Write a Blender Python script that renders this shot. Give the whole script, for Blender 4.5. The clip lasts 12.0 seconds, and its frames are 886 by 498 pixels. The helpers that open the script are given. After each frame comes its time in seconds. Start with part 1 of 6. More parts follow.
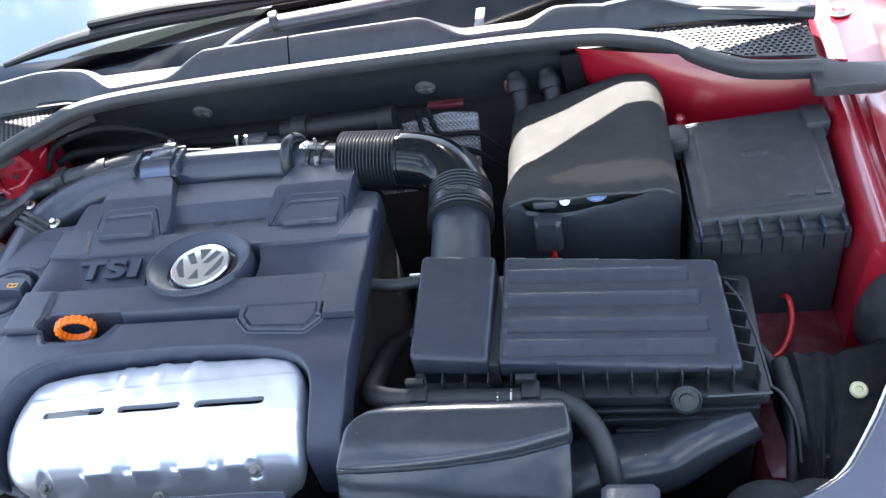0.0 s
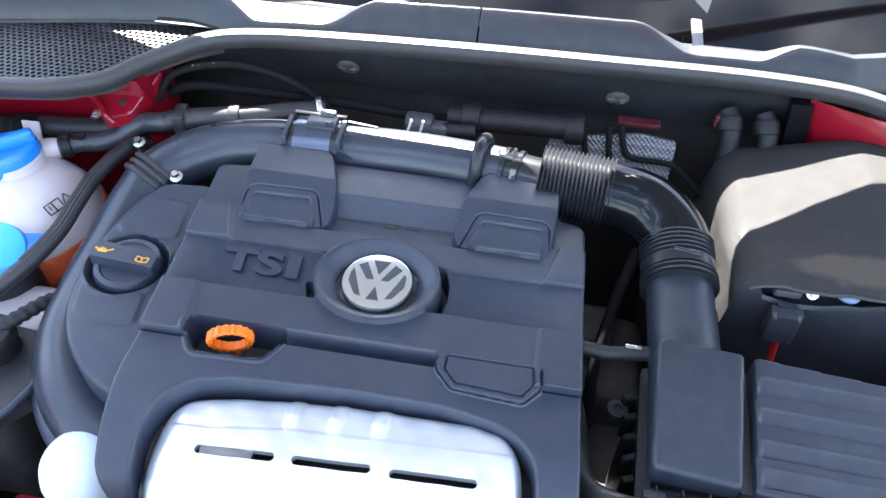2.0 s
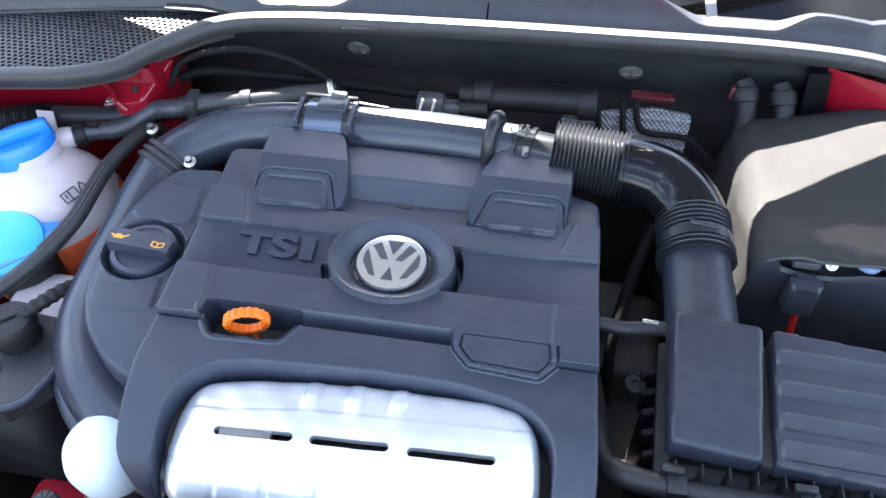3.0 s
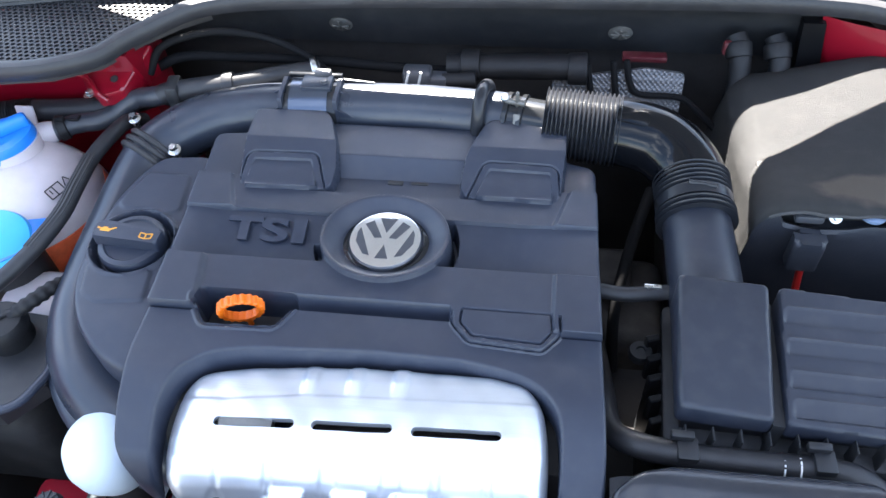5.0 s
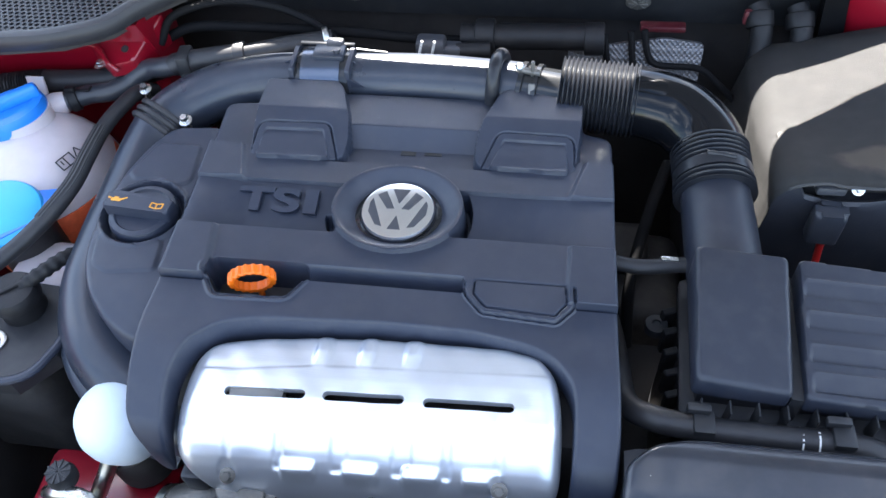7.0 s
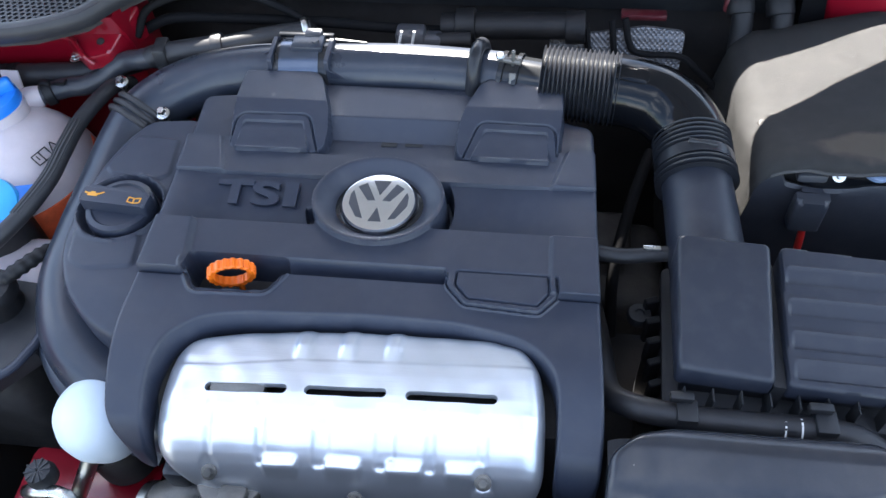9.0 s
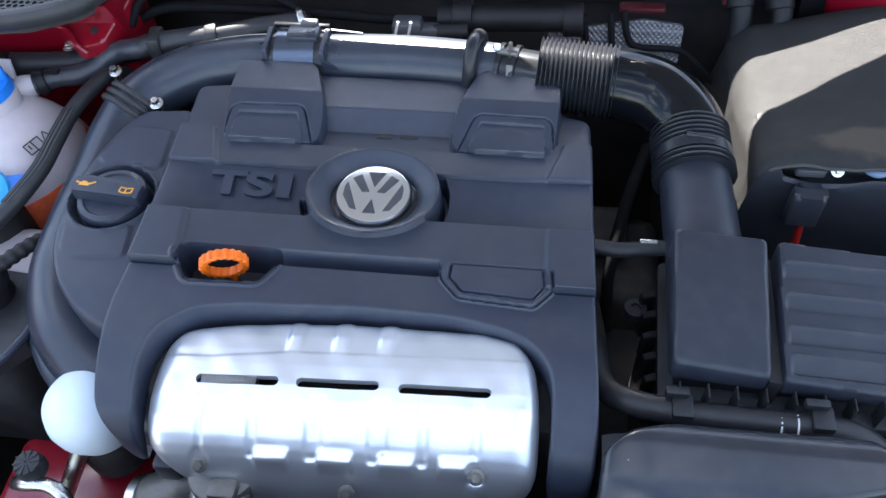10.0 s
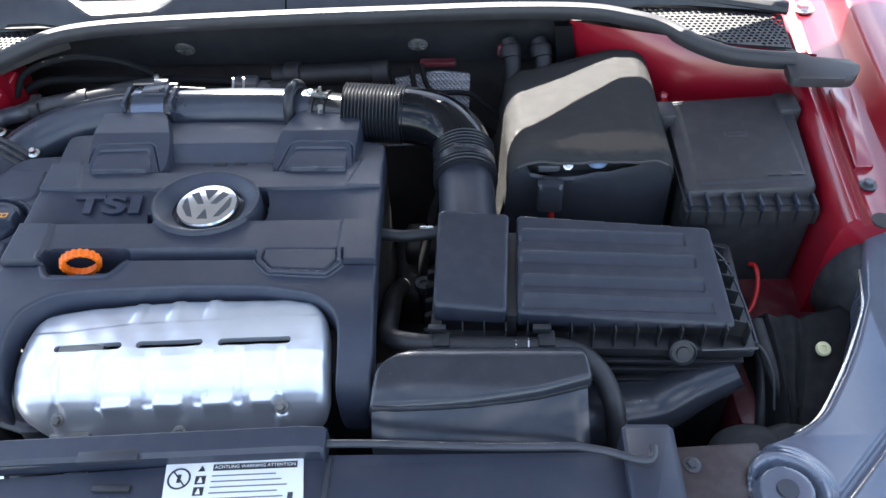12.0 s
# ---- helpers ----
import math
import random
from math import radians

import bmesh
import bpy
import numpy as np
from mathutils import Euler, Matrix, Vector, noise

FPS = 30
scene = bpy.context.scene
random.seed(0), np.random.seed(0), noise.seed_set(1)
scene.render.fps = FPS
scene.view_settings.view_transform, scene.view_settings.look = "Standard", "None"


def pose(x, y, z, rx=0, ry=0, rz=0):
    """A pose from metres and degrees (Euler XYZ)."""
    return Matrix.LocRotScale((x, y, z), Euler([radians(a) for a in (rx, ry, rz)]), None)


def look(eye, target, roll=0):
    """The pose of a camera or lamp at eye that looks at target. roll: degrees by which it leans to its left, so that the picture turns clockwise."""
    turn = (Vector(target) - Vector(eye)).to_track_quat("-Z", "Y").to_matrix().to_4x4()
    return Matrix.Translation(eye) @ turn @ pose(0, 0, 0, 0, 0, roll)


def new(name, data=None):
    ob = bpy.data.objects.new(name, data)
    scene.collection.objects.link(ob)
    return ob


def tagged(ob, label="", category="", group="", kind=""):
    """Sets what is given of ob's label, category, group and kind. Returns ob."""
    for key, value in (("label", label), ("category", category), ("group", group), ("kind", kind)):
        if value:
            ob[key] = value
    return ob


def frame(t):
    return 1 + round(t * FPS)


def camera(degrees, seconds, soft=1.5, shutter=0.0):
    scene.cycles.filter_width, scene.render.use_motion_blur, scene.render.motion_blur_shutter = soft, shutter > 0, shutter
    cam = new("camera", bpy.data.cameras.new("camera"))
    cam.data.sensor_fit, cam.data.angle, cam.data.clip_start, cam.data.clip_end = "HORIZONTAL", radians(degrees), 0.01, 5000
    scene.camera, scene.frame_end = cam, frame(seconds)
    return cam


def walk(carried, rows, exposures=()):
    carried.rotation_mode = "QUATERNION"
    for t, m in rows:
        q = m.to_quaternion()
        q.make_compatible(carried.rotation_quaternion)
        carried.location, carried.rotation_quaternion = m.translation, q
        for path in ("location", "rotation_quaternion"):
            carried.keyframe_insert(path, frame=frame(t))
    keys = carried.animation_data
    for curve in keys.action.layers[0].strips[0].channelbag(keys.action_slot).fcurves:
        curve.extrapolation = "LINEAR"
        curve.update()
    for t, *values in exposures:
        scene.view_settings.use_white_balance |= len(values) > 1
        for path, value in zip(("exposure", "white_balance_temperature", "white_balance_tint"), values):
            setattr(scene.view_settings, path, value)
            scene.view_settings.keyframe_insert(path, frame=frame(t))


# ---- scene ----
cam = camera(58.4, 12.0)
PATH = [
    (0, (0.005, 0.005, 1.447), (-0.376, 1.474, 0.144), -13.6),
    (0.5, (-0.067, 0.078, 1.486), (-0.369, 1.508, 0.121), -8.8),
    (1, (-0.188, 0.122, 1.487), (-0.338, 1.514, 0.059), -1.3),
    (1.5, (-0.252, 0.126, 1.482), (-0.409, 1.49, 0.027), 1.3),
    (2, (-0.271, 0.136, 1.479), (-0.471, 1.471, 0.003), 1.6),
    (2.5, (-0.27, 0.135, 1.477), (-0.494, 1.452, -0.011), 0.7),
    (3, (-0.267, 0.134, 1.474), (-0.507, 1.433, -0.027), -1.1),
    (5, (-0.264, 0.142, 1.46), (-0.5, 1.401, -0.076), -4.4),
    (5.5, (-0.264, 0.141, 1.455), (-0.509, 1.4, -0.08), -4.3),
    (6, (-0.267, 0.143, 1.453), (-0.521, 1.389, -0.091), -4.7),
    (6.5, (-0.268, 0.14, 1.449), (-0.528, 1.372, -0.105), -4.9),
    (7, (-0.265, 0.141, 1.448), (-0.529, 1.359, -0.116), -5.4),
    (9, (-0.261, 0.144, 1.444), (-0.492, 1.35, -0.134), -5.0),
    (9.5, (-0.261, 0.146, 1.443), (-0.488, 1.349, -0.138), -4.6),
    (10, (-0.259, 0.145, 1.437), (-0.484, 1.346, -0.146), -4.4),
    (10.5, (-0.259, 0.137, 1.438), (-0.487, 1.328, -0.153), -5.1),
    (11, (-0.243, 0.105, 1.446), (-0.475, 1.296, -0.144), -5.5),
    (11.5, (-0.184, 0.048, 1.464), (-0.389, 1.363, -0.029), -4.6),
    (12, (-0.114, -0.032, 1.484), (-0.208, 1.38, 0.07), -3.1),
]
EXPOSURES = [(0, 3.88), (0.5, 4.02), (1, 4.04), (2, 4.03), (3, 4.0), (5, 3.87), (7, 3.72), (9.5, 3.47), (11, 3.38), (11.5, 3.18), (12, 3.38)]
walk(cam, [(t, look(eye, target, roll)) for t, eye, target, roll in PATH], EXPOSURES)
# world, sun and exposure
SUN_EL, SUN_AZ = 44.0, 15.0   # elevation; degrees from straight behind the car towards its left-hand side in view
az, el = radians(SUN_AZ), radians(SUN_EL)
SUN_DIR = Vector((-math.sin(az) * math.cos(el), math.cos(az) * math.cos(el), math.sin(el)))
sun_data = bpy.data.lights.new("sun", "SUN")
sun_data.energy, sun_data.angle, sun_data.color = 5.0, radians(0.55), (1.0, 0.95, 0.88)
sun = new("sun", sun_data)
sun.matrix_world = look(SUN_DIR * 20, (0, 0, 0))

world = bpy.data.worlds.new("world")
scene.world = world
world.use_nodes = True
wn, wl = world.node_tree.nodes, world.node_tree.links
wn.clear()
sky = wn.new("ShaderNodeTexSky")
sky.sky_type, sky.sun_disc = "NISHITA", False
sky.sun_elevation, sky.sun_rotation = el, -az
sky.air_density, sky.dust_density, sky.ozone_density = 1.0, 0.5, 1.5
coords = wn.new("ShaderNodeTexCoord")
squash = wn.new("ShaderNodeMapping")
squash.inputs["Scale"].default_value = (1.0, 1.0, 1.6)
squash.inputs["Location"].default_value = (0.35, 0.2, 0.0)
clouds = wn.new("ShaderNodeTexNoise")
clouds.inputs["Scale"].default_value, clouds.inputs["Detail"].default_value, clouds.inputs["Roughness"].default_value = 5.0, 8.0, 0.58
ramp = wn.new("ShaderNodeValToRGB")
ramp.color_ramp.elements[0].position, ramp.color_ramp.elements[1].position = 0.50, 0.66
blend = wn.new("ShaderNodeMixRGB")
blend.inputs[2].default_value = (9.5, 10.0, 11.0, 1)
back = wn.new("ShaderNodeBackground")
back.inputs["Strength"].default_value = 0.052
wo = wn.new("ShaderNodeOutputWorld")
wl.new(coords.outputs["Generated"], squash.inputs["Vector"])
wl.new(squash.outputs["Vector"], clouds.inputs["Vector"])
wl.new(clouds.outputs["Fac"], ramp.inputs["Fac"])
wl.new(ramp.outputs["Color"], blend.inputs["Fac"])
wl.new(sky.outputs["Color"], blend.inputs[1])
wl.new(blend.outputs["Color"], back.inputs["Color"])
wl.new(back.outputs["Background"], wo.inputs["Surface"])


# ---- materials ----
def mat(name, base, rough=0.5, metal=0.0, grain=900.0, bump=0.15, vary=0.2, blot=14.0, coat=0.0, dust=0.0, sub=0.0, trans=0.0, aniso=False, spec=0.5, specks=0.0):
    """A surface with fine grain as relief, larger blotches in colour and gloss, and pale dust."""
    m = bpy.data.materials.new(name)
    m.use_nodes = True
    n, l = m.node_tree.nodes, m.node_tree.links
    p = n["Principled BSDF"]
    p.inputs["Metallic"].default_value = metal
    p.inputs["Coat Weight"].default_value = coat
    p.inputs["Coat Roughness"].default_value = 0.12
    p.inputs["Specular IOR Level"].default_value = spec
    p.inputs["Transmission Weight"].default_value = trans
    if sub:
        p.inputs["Subsurface Weight"].default_value = sub
        p.inputs["Subsurface Radius"].default_value = (0.03, 0.02, 0.015)
        p.inputs["Subsurface Scale"].default_value = 0.5
    tc = n.new("ShaderNodeTexCoord")
    pos = tc.outputs["Object"]
    if aniso:
        stretch = n.new("ShaderNodeMapping")
        stretch.inputs["Scale"].default_value = (0.06, 1.0, 1.0)
        l.new(pos, stretch.inputs["Vector"])
        fine_in = stretch.outputs["Vector"]
    else:
        fine_in = pos
    fine = n.new("ShaderNodeTexNoise")
    fine.inputs["Scale"].default_value, fine.inputs["Detail"].default_value = grain, 3.0
    l.new(fine_in, fine.inputs["Vector"])
    big = n.new("ShaderNodeTexNoise")
    big.inputs["Scale"].default_value, big.inputs["Detail"].default_value, big.inputs["Roughness"].default_value = blot, 7.0, 0.65
    l.new(pos, big.inputs["Vector"])
    tone = n.new("ShaderNodeValToRGB")
    e = tone.color_ramp.elements
    e[0].position, e[1].position = 0.3, 0.7
    e[0].color = (*[c * (1 - vary) for c in base], 1)
    e[1].color = (*[min(1, c * (1 + vary)) for c in base], 1)
    l.new(big.outputs["Fac"], tone.inputs["Fac"])
    colour = tone.outputs["Color"]
    if dust:
        speck = n.new("ShaderNodeTexNoise")
        speck.inputs["Scale"].default_value, speck.inputs["Detail"].default_value = 65.0, 9.0
        l.new(pos, speck.inputs["Vector"])
        cut = n.new("ShaderNodeMapRange")
        cut.inputs["From Min"].default_value, cut.inputs["From Max"].default_value = 0.45, 0.8
        cut.inputs["To Max"].default_value = dust
        l.new(speck.outputs["Fac"], cut.inputs["Value"])
        over = n.new("ShaderNodeMixRGB")
        over.inputs[2].default_value = (0.32, 0.29, 0.25, 1)
        l.new(cut.outputs["Result"], over.inputs["Fac"])
        l.new(colour, over.inputs[1])
        colour = over.outputs["Color"]
    if specks:
        dots = n.new("ShaderNodeTexVoronoi")
        dots.inputs["Scale"].default_value = 95.0
        l.new(pos, dots.inputs["Vector"])
        near = n.new("ShaderNodeMath")
        near.operation = "LESS_THAN"
        near.inputs[1].default_value = 0.05
        l.new(dots.outputs["Distance"], near.inputs[0])
        pick = n.new("ShaderNodeSeparateColor")
        l.new(dots.outputs["Color"], pick.inputs["Color"])
        few = n.new("ShaderNodeMath")
        few.operation = "GREATER_THAN"
        few.inputs[1].default_value = 1.0 - specks
        l.new(pick.outputs["Red"], few.inputs[0])
        both = n.new("ShaderNodeMath")
        both.operation = "MULTIPLY"
        l.new(near.outputs["Value"], both.inputs[0])
        l.new(few.outputs["Value"], both.inputs[1])
        spot = n.new("ShaderNodeMixRGB")
        spot.inputs[2].default_value = (0.25, 0.24, 0.23, 1)
        l.new(both.outputs["Value"], spot.inputs["Fac"])
        l.new(colour, spot.inputs[1])
        colour = spot.outputs["Color"]
    l.new(colour, p.inputs["Base Color"])
    gloss = n.new("ShaderNodeMapRange")
    gloss.inputs["From Min"].default_value, gloss.inputs["From Max"].default_value = 0.3, 0.7
    gloss.inputs["To Min"].default_value, gloss.inputs["To Max"].default_value = max(0.03, rough * 0.85), min(1, rough * 1.15)
    l.new(big.outputs["Fac"], gloss.inputs["Value"])
    l.new(gloss.outputs["Result"], p.inputs["Roughness"])
    if bump:
        b = n.new("ShaderNodeBump")
        b.inputs["Strength"].default_value, b.inputs["Distance"].default_value = bump, 0.0006
        l.new(fine.outputs["Fac"], b.inputs["Height"])
        l.new(b.outputs["Normal"], p.inputs["Normal"])
    return m


PLASTIC = mat("black_plastic", (0.0220, 0.0278, 0.0450), 0.43, grain=1500, bump=0.22, vary=0.10, dust=0.03, specks=0.015)
PLASTIC_LID = mat("black_lid_plastic", (0.0160, 0.0195, 0.0305), 0.42, grain=1500, bump=0.2, vary=0.12, dust=0.04, specks=0.015)
PLASTIC_GREY = mat("faded_black_plastic", (0.0225, 0.0225, 0.0265), 0.45, grain=1300, bump=0.2, vary=0.15, dust=0.06, specks=0.02)
RIM_BLACK = mat("rim_black_plastic", (0.014, 0.016, 0.022), 0.36, grain=1100, bump=0.15, vary=0.15, dust=0.03)
BOX_BLACK = mat("box_black_plastic", (0.0085, 0.009, 0.012), 0.5, grain=1200, bump=0.25, vary=0.2, dust=0.03)
PLASTIC_DARK = mat("dark_plastic", (0.016, 0.017, 0.020), 0.5, grain=1200, bump=0.25, vary=0.2, dust=0.05)
PLASTIC_GLOSS = mat("smooth_black_plastic", (0.014, 0.015, 0.017), 0.13, grain=300, bump=0.04, vary=0.15, dust=0.02)
PLASTIC_WORN = mat("dusty_black_plastic", (0.030, 0.033, 0.042), 0.38, grain=1100, bump=0.25, vary=0.15, dust=0.05, specks=0.04)
SCOOP = mat("satin_black_plastic", (0.026, 0.029, 0.037), 0.17, grain=1100, bump=0.12, vary=0.15, dust=0.03, specks=0.04)
RUBBER = mat("rubber", (0.020, 0.020, 0.023), 0.50, grain=800, bump=0.2, vary=0.25, dust=0.03)
APRON = mat("scuttle_black", (0.021, 0.022, 0.025), 0.6, grain=900, bump=0.3, vary=0.2, dust=0.04, spec=0.35)
GRIME = mat("oily_black", (0.040, 0.036, 0.035), 0.7, grain=300, bump=0.5, vary=0.4, spec=0.3)
BLADE = mat("wiper_rubber", (0.004, 0.004, 0.005), 0.45, grain=500, bump=0.1, vary=0.2, spec=0.25)
LOOM = mat("loom_tape", (0.006, 0.006, 0.007), 0.8, grain=500, bump=0.3, vary=0.3, spec=0.2)
GREY_CLIP = mat("grey_clip_plastic", (0.15, 0.155, 0.165), 0.6, grain=400, bump=0.05, vary=0.1, spec=0.2)
CAST = mat("brown_cast_metal", (0.015, 0.0125, 0.012), 0.65, grain=260, bump=0.6, vary=0.4, dust=0.08)
HOSE_OLD = mat("old_hose", (0.0085, 0.0085, 0.010), 0.55, grain=500, bump=0.3, vary=0.3, dust=0.02, spec=0.35)
ELBOW = mat("glossy_elbow", (0.004, 0.0045, 0.006), 0.14, grain=400, bump=0.03, vary=0.12, spec=0.30)
CORRUGATED = mat("corrugated_plastic", (0.015, 0.0165, 0.021), 0.33, grain=600, bump=0.06, vary=0.15, dust=0.01, spec=0.4)
PIPE = mat("grey_pipe_plastic", (0.025, 0.031, 0.045), 0.30, grain=700, bump=0.12, vary=0.12, dust=0.03)
# near-black for dirty parts, and for shade inside holes, slots and grooves
SHADOW = mat("grime_and_shade_black", (0.022, 0.021, 0.021), 0.75, grain=200, bump=0.5, vary=0.5, dust=0.05)
ALU = mat("brushed_aluminium", (0.84, 0.87, 0.92), 0.35, 0.80, grain=700, bump=0.10, vary=0.04, aniso=True)
ALU_ROUGH = mat("cast_aluminium", (0.17, 0.163, 0.15), 0.5, 0.6, grain=400, bump=0.6, vary=0.35, dust=0.25)
STEEL = mat("zinc_steel", (0.62, 0.62, 0.60), 0.28, 1.0, grain=500, bump=0.1, vary=0.15)
CHROME_DARK = mat("dark_bright_metal", (0.10, 0.12, 0.16), 0.22, 0.8, grain=500, bump=0.03, vary=0.1)
CHROME = mat("satin_chrome", (0.80, 0.80, 0.81), 0.16, 1.0, grain=600, bump=0.02, vary=0.04)
EMBLEM_DARK = mat("emblem_grey", (0.050, 0.052, 0.060), 0.35, grain=600, bump=0.05, vary=0.1)
RED = mat("red_car_paint", (0.22, 0.003, 0.013), 0.34, grain=300, bump=0.02, vary=0.12, blot=9, coat=0.9, spec=0.4)
# the car's red again, darker, rougher and dusted
RED_DARK = mat("darker_red_paint", (0.075, 0.004, 0.009), 0.5, grain=300, bump=0.05, vary=0.35, blot=20, coat=0.2, dust=0.12)
# jacket felt with its shade put in as a darker, bluer black
FELT_SHADED = mat("shaded_jacket", (0.022, 0.024, 0.031), 0.5, grain=500, bump=0.3, vary=0.2, dust=0.03, specks=0.03)
WHITE_TANK = mat("milky_plastic", (0.56, 0.50, 0.52), 0.36, grain=200, bump=0.03, vary=0.09, blot=20, sub=0.25)
COOLANT = mat("coolant_pink", (0.80, 0.13, 0.05), 0.35, grain=200, bump=0.03, vary=0.4, blot=28, sub=0.3)
BLUE = mat("blue_plastic", (0.015, 0.20, 0.70), 0.32, grain=900, bump=0.08, vary=0.06)
BLUE_GREY = mat("pale_blue_grey", (0.16, 0.22, 0.34), 0.35, grain=600, bump=0.05, vary=0.1)
BLUE_PALE = mat("light_blue_plastic", (0.04, 0.42, 0.82), 0.32, grain=900, bump=0.08, vary=0.06)
ORANGE = mat("orange_plastic", (0.86, 0.16, 0.008), 0.38, grain=900, bump=0.08, vary=0.06)
AMBER = mat("amber_print", (0.75, 0.33, 0.03), 0.45, bump=0.0, vary=0.05)
INK = mat("black_print", (0.02, 0.02, 0.022), 0.5, bump=0.0, vary=0.1)
PAPER = mat("white_label", (0.78, 0.78, 0.76), 0.4, grain=400, bump=0.05, vary=0.04)
WHITE_PAINT = mat("pale_heat_cap", (0.68, 0.77, 0.84), 0.55, grain=250, bump=0.15, vary=0.06)
RED_CABLE = mat("red_cable", (0.46, 0.02, 0.018), 0.4, grain=600, bump=0.05, vary=0.1)
YELLOW = mat("cream_plastic", (0.66, 0.62, 0.36), 0.45, grain=500, bump=0.05, vary=0.08)
SIDE_PLATE = mat("grimy_red_grey", (0.030, 0.017, 0.018), 0.5, grain=300, bump=0.2, vary=0.3, dust=0.1)
LAMP_HOUSING = mat("headlamp_housing", (0.085, 0.100, 0.135), 0.13, grain=500, bump=0.02, vary=0.12, dust=0.03, coat=1.0)
GREY_LINER = mat("grey_liner", (0.022, 0.023, 0.025), 0.75, grain=700, bump=0.5, vary=0.25, dust=0.08, spec=0.3)
LINER = mat("grey_bonnet_liner", (0.28, 0.275, 0.27), 0.8, grain=300, bump=0.4, vary=0.1)
ASPHALT = mat("grey_paving", (0.085, 0.083, 0.080), 0.9, grain=120, bump=1.0, vary=0.3, blot=3)


def foil_material():
    """Embossed silver heat mat: a diamond relief on dull foil."""
    m = mat("embossed_foil", (0.20, 0.20, 0.21), 0.5, 0.6, grain=500, bump=0.0, vary=0.2)
    n, l = m.node_tree.nodes, m.node_tree.links
    tc = n.new("ShaderNodeTexCoord")
    turn = n.new("ShaderNodeMapping")
    turn.inputs["Rotation"].default_value = (0, radians(45), 0)
    turn.inputs["Scale"].default_value = (270, 270, 270)
    chk = n.new("ShaderNodeTexVoronoi")
    chk.inputs["Randomness"].default_value = 0.0
    chk.inputs["Scale"].default_value = 1.0
    l.new(tc.outputs["Object"], turn.inputs["Vector"])
    l.new(turn.outputs["Vector"], chk.inputs["Vector"])
    b = n.new("ShaderNodeBump")
    b.inputs["Strength"].default_value, b.inputs["Distance"].default_value = 1.0, 0.002
    l.new(chk.outputs["Distance"], b.inputs["Height"])
    l.new(b.outputs["Normal"], n["Principled BSDF"].inputs["Normal"])
    return m


FOIL = foil_material()


def jacket_material():
    """Black jacket cloth with one brown dusty smear on its front slope."""
    m = mat("dusty_jacket", (0.056, 0.0555, 0.0565), 0.75, grain=1300, bump=0.9, vary=0.14, blot=60, dust=0.04, spec=0.3)
    n, l = m.node_tree.nodes, m.node_tree.links
    p = n["Principled BSDF"]
    colour = p.inputs["Base Color"].links[0].from_socket
    tc = n.new("ShaderNodeTexCoord")
    place = n.new("ShaderNodeMapping")
    place.inputs["Location"].default_value = (-0.33, 2.25, 0.0)
    place.inputs["Scale"].default_value = (15.0, 50.0, 0.0)
    wob = n.new("ShaderNodeTexNoise")
    wob.inputs["Scale"].default_value, wob.inputs["Detail"].default_value = 45.0, 5.0
    length = n.new("ShaderNodeVectorMath")
    length.operation = "LENGTH"
    add = n.new("ShaderNodeMath")
    add.operation = "ADD"
    cut = n.new("ShaderNodeMapRange")
    cut.inputs["From Min"].default_value, cut.inputs["From Max"].default_value = 1.62, 1.25
    cut.inputs["To Max"].default_value = 0.6
    over = n.new("ShaderNodeMixRGB")
    over.inputs[2].default_value = (0.19, 0.155, 0.125, 1)
    l.new(tc.outputs["Object"], place.inputs["Vector"])
    l.new(tc.outputs["Object"], wob.inputs["Vector"])
    l.new(place.outputs["Vector"], length.inputs[0])
    l.new(length.outputs["Value"], add.inputs[0])
    l.new(wob.outputs["Fac"], add.inputs[1])
    l.new(add.outputs["Value"], cut.inputs["Value"])
    l.new(cut.outputs["Result"], over.inputs["Fac"])
    l.new(colour, over.inputs[1])
    l.new(over.outputs["Color"], p.inputs["Base Color"])
    return m


JACKET = jacket_material()
# black that stands for shade and dark reflection low on the glass
GLASS_SHADE = mat("shaded_lower_glass", (0.0012, 0.0012, 0.0016), 0.10, bump=0.0, vary=0.1, spec=0.22)
GLASS = mat("windscreen_glass", (0.02, 0.025, 0.025), 0.03, bump=0.0, vary=0.05, spec=1.0, coat=1.0)
GLASS.node_tree.nodes["Principled BSDF"].inputs["Coat IOR"].default_value = 3.2


# ---- builders ----
def origin_of(ob):
    v = Vector((0, 0, 0))
    while ob is not None:
        v += ob.location
        ob = ob.parent
    return v


def thing(name, at, label, category, group="", kind=""):
    ob = new(name)
    ob.location = at
    ob.empty_display_size = 0.02
    return tagged(ob, label, category, group, kind)


def part(name, shape, material, parent, label="", sharp=35):
    """Links a bmesh or a mesh, given in world metres, as one mesh under its thing or part."""
    if isinstance(shape, bmesh.types.BMesh):
        bmesh.ops.recalc_face_normals(shape, faces=shape.faces)
        me = bpy.data.meshes.new(name)
        shape.to_mesh(me)
        shape.free()
    else:
        me = shape
        me.name = name
    me.materials.clear()
    me.materials.append(material)
    me.shade_smooth()
    me.set_sharp_from_angle(angle=radians(sharp))
    ob = new(name, me)
    if parent is not None:
        me.transform(Matrix.Translation(-origin_of(parent)))
        ob.parent = parent
    if label:
        ob["label"] = label
    return ob


def single(name, shape, material, label, category, kind="", group="", sharp=35):
    """A thing that is one plain mesh."""
    return tagged(part(name, shape, material, None, "", sharp), label, category, group, kind)


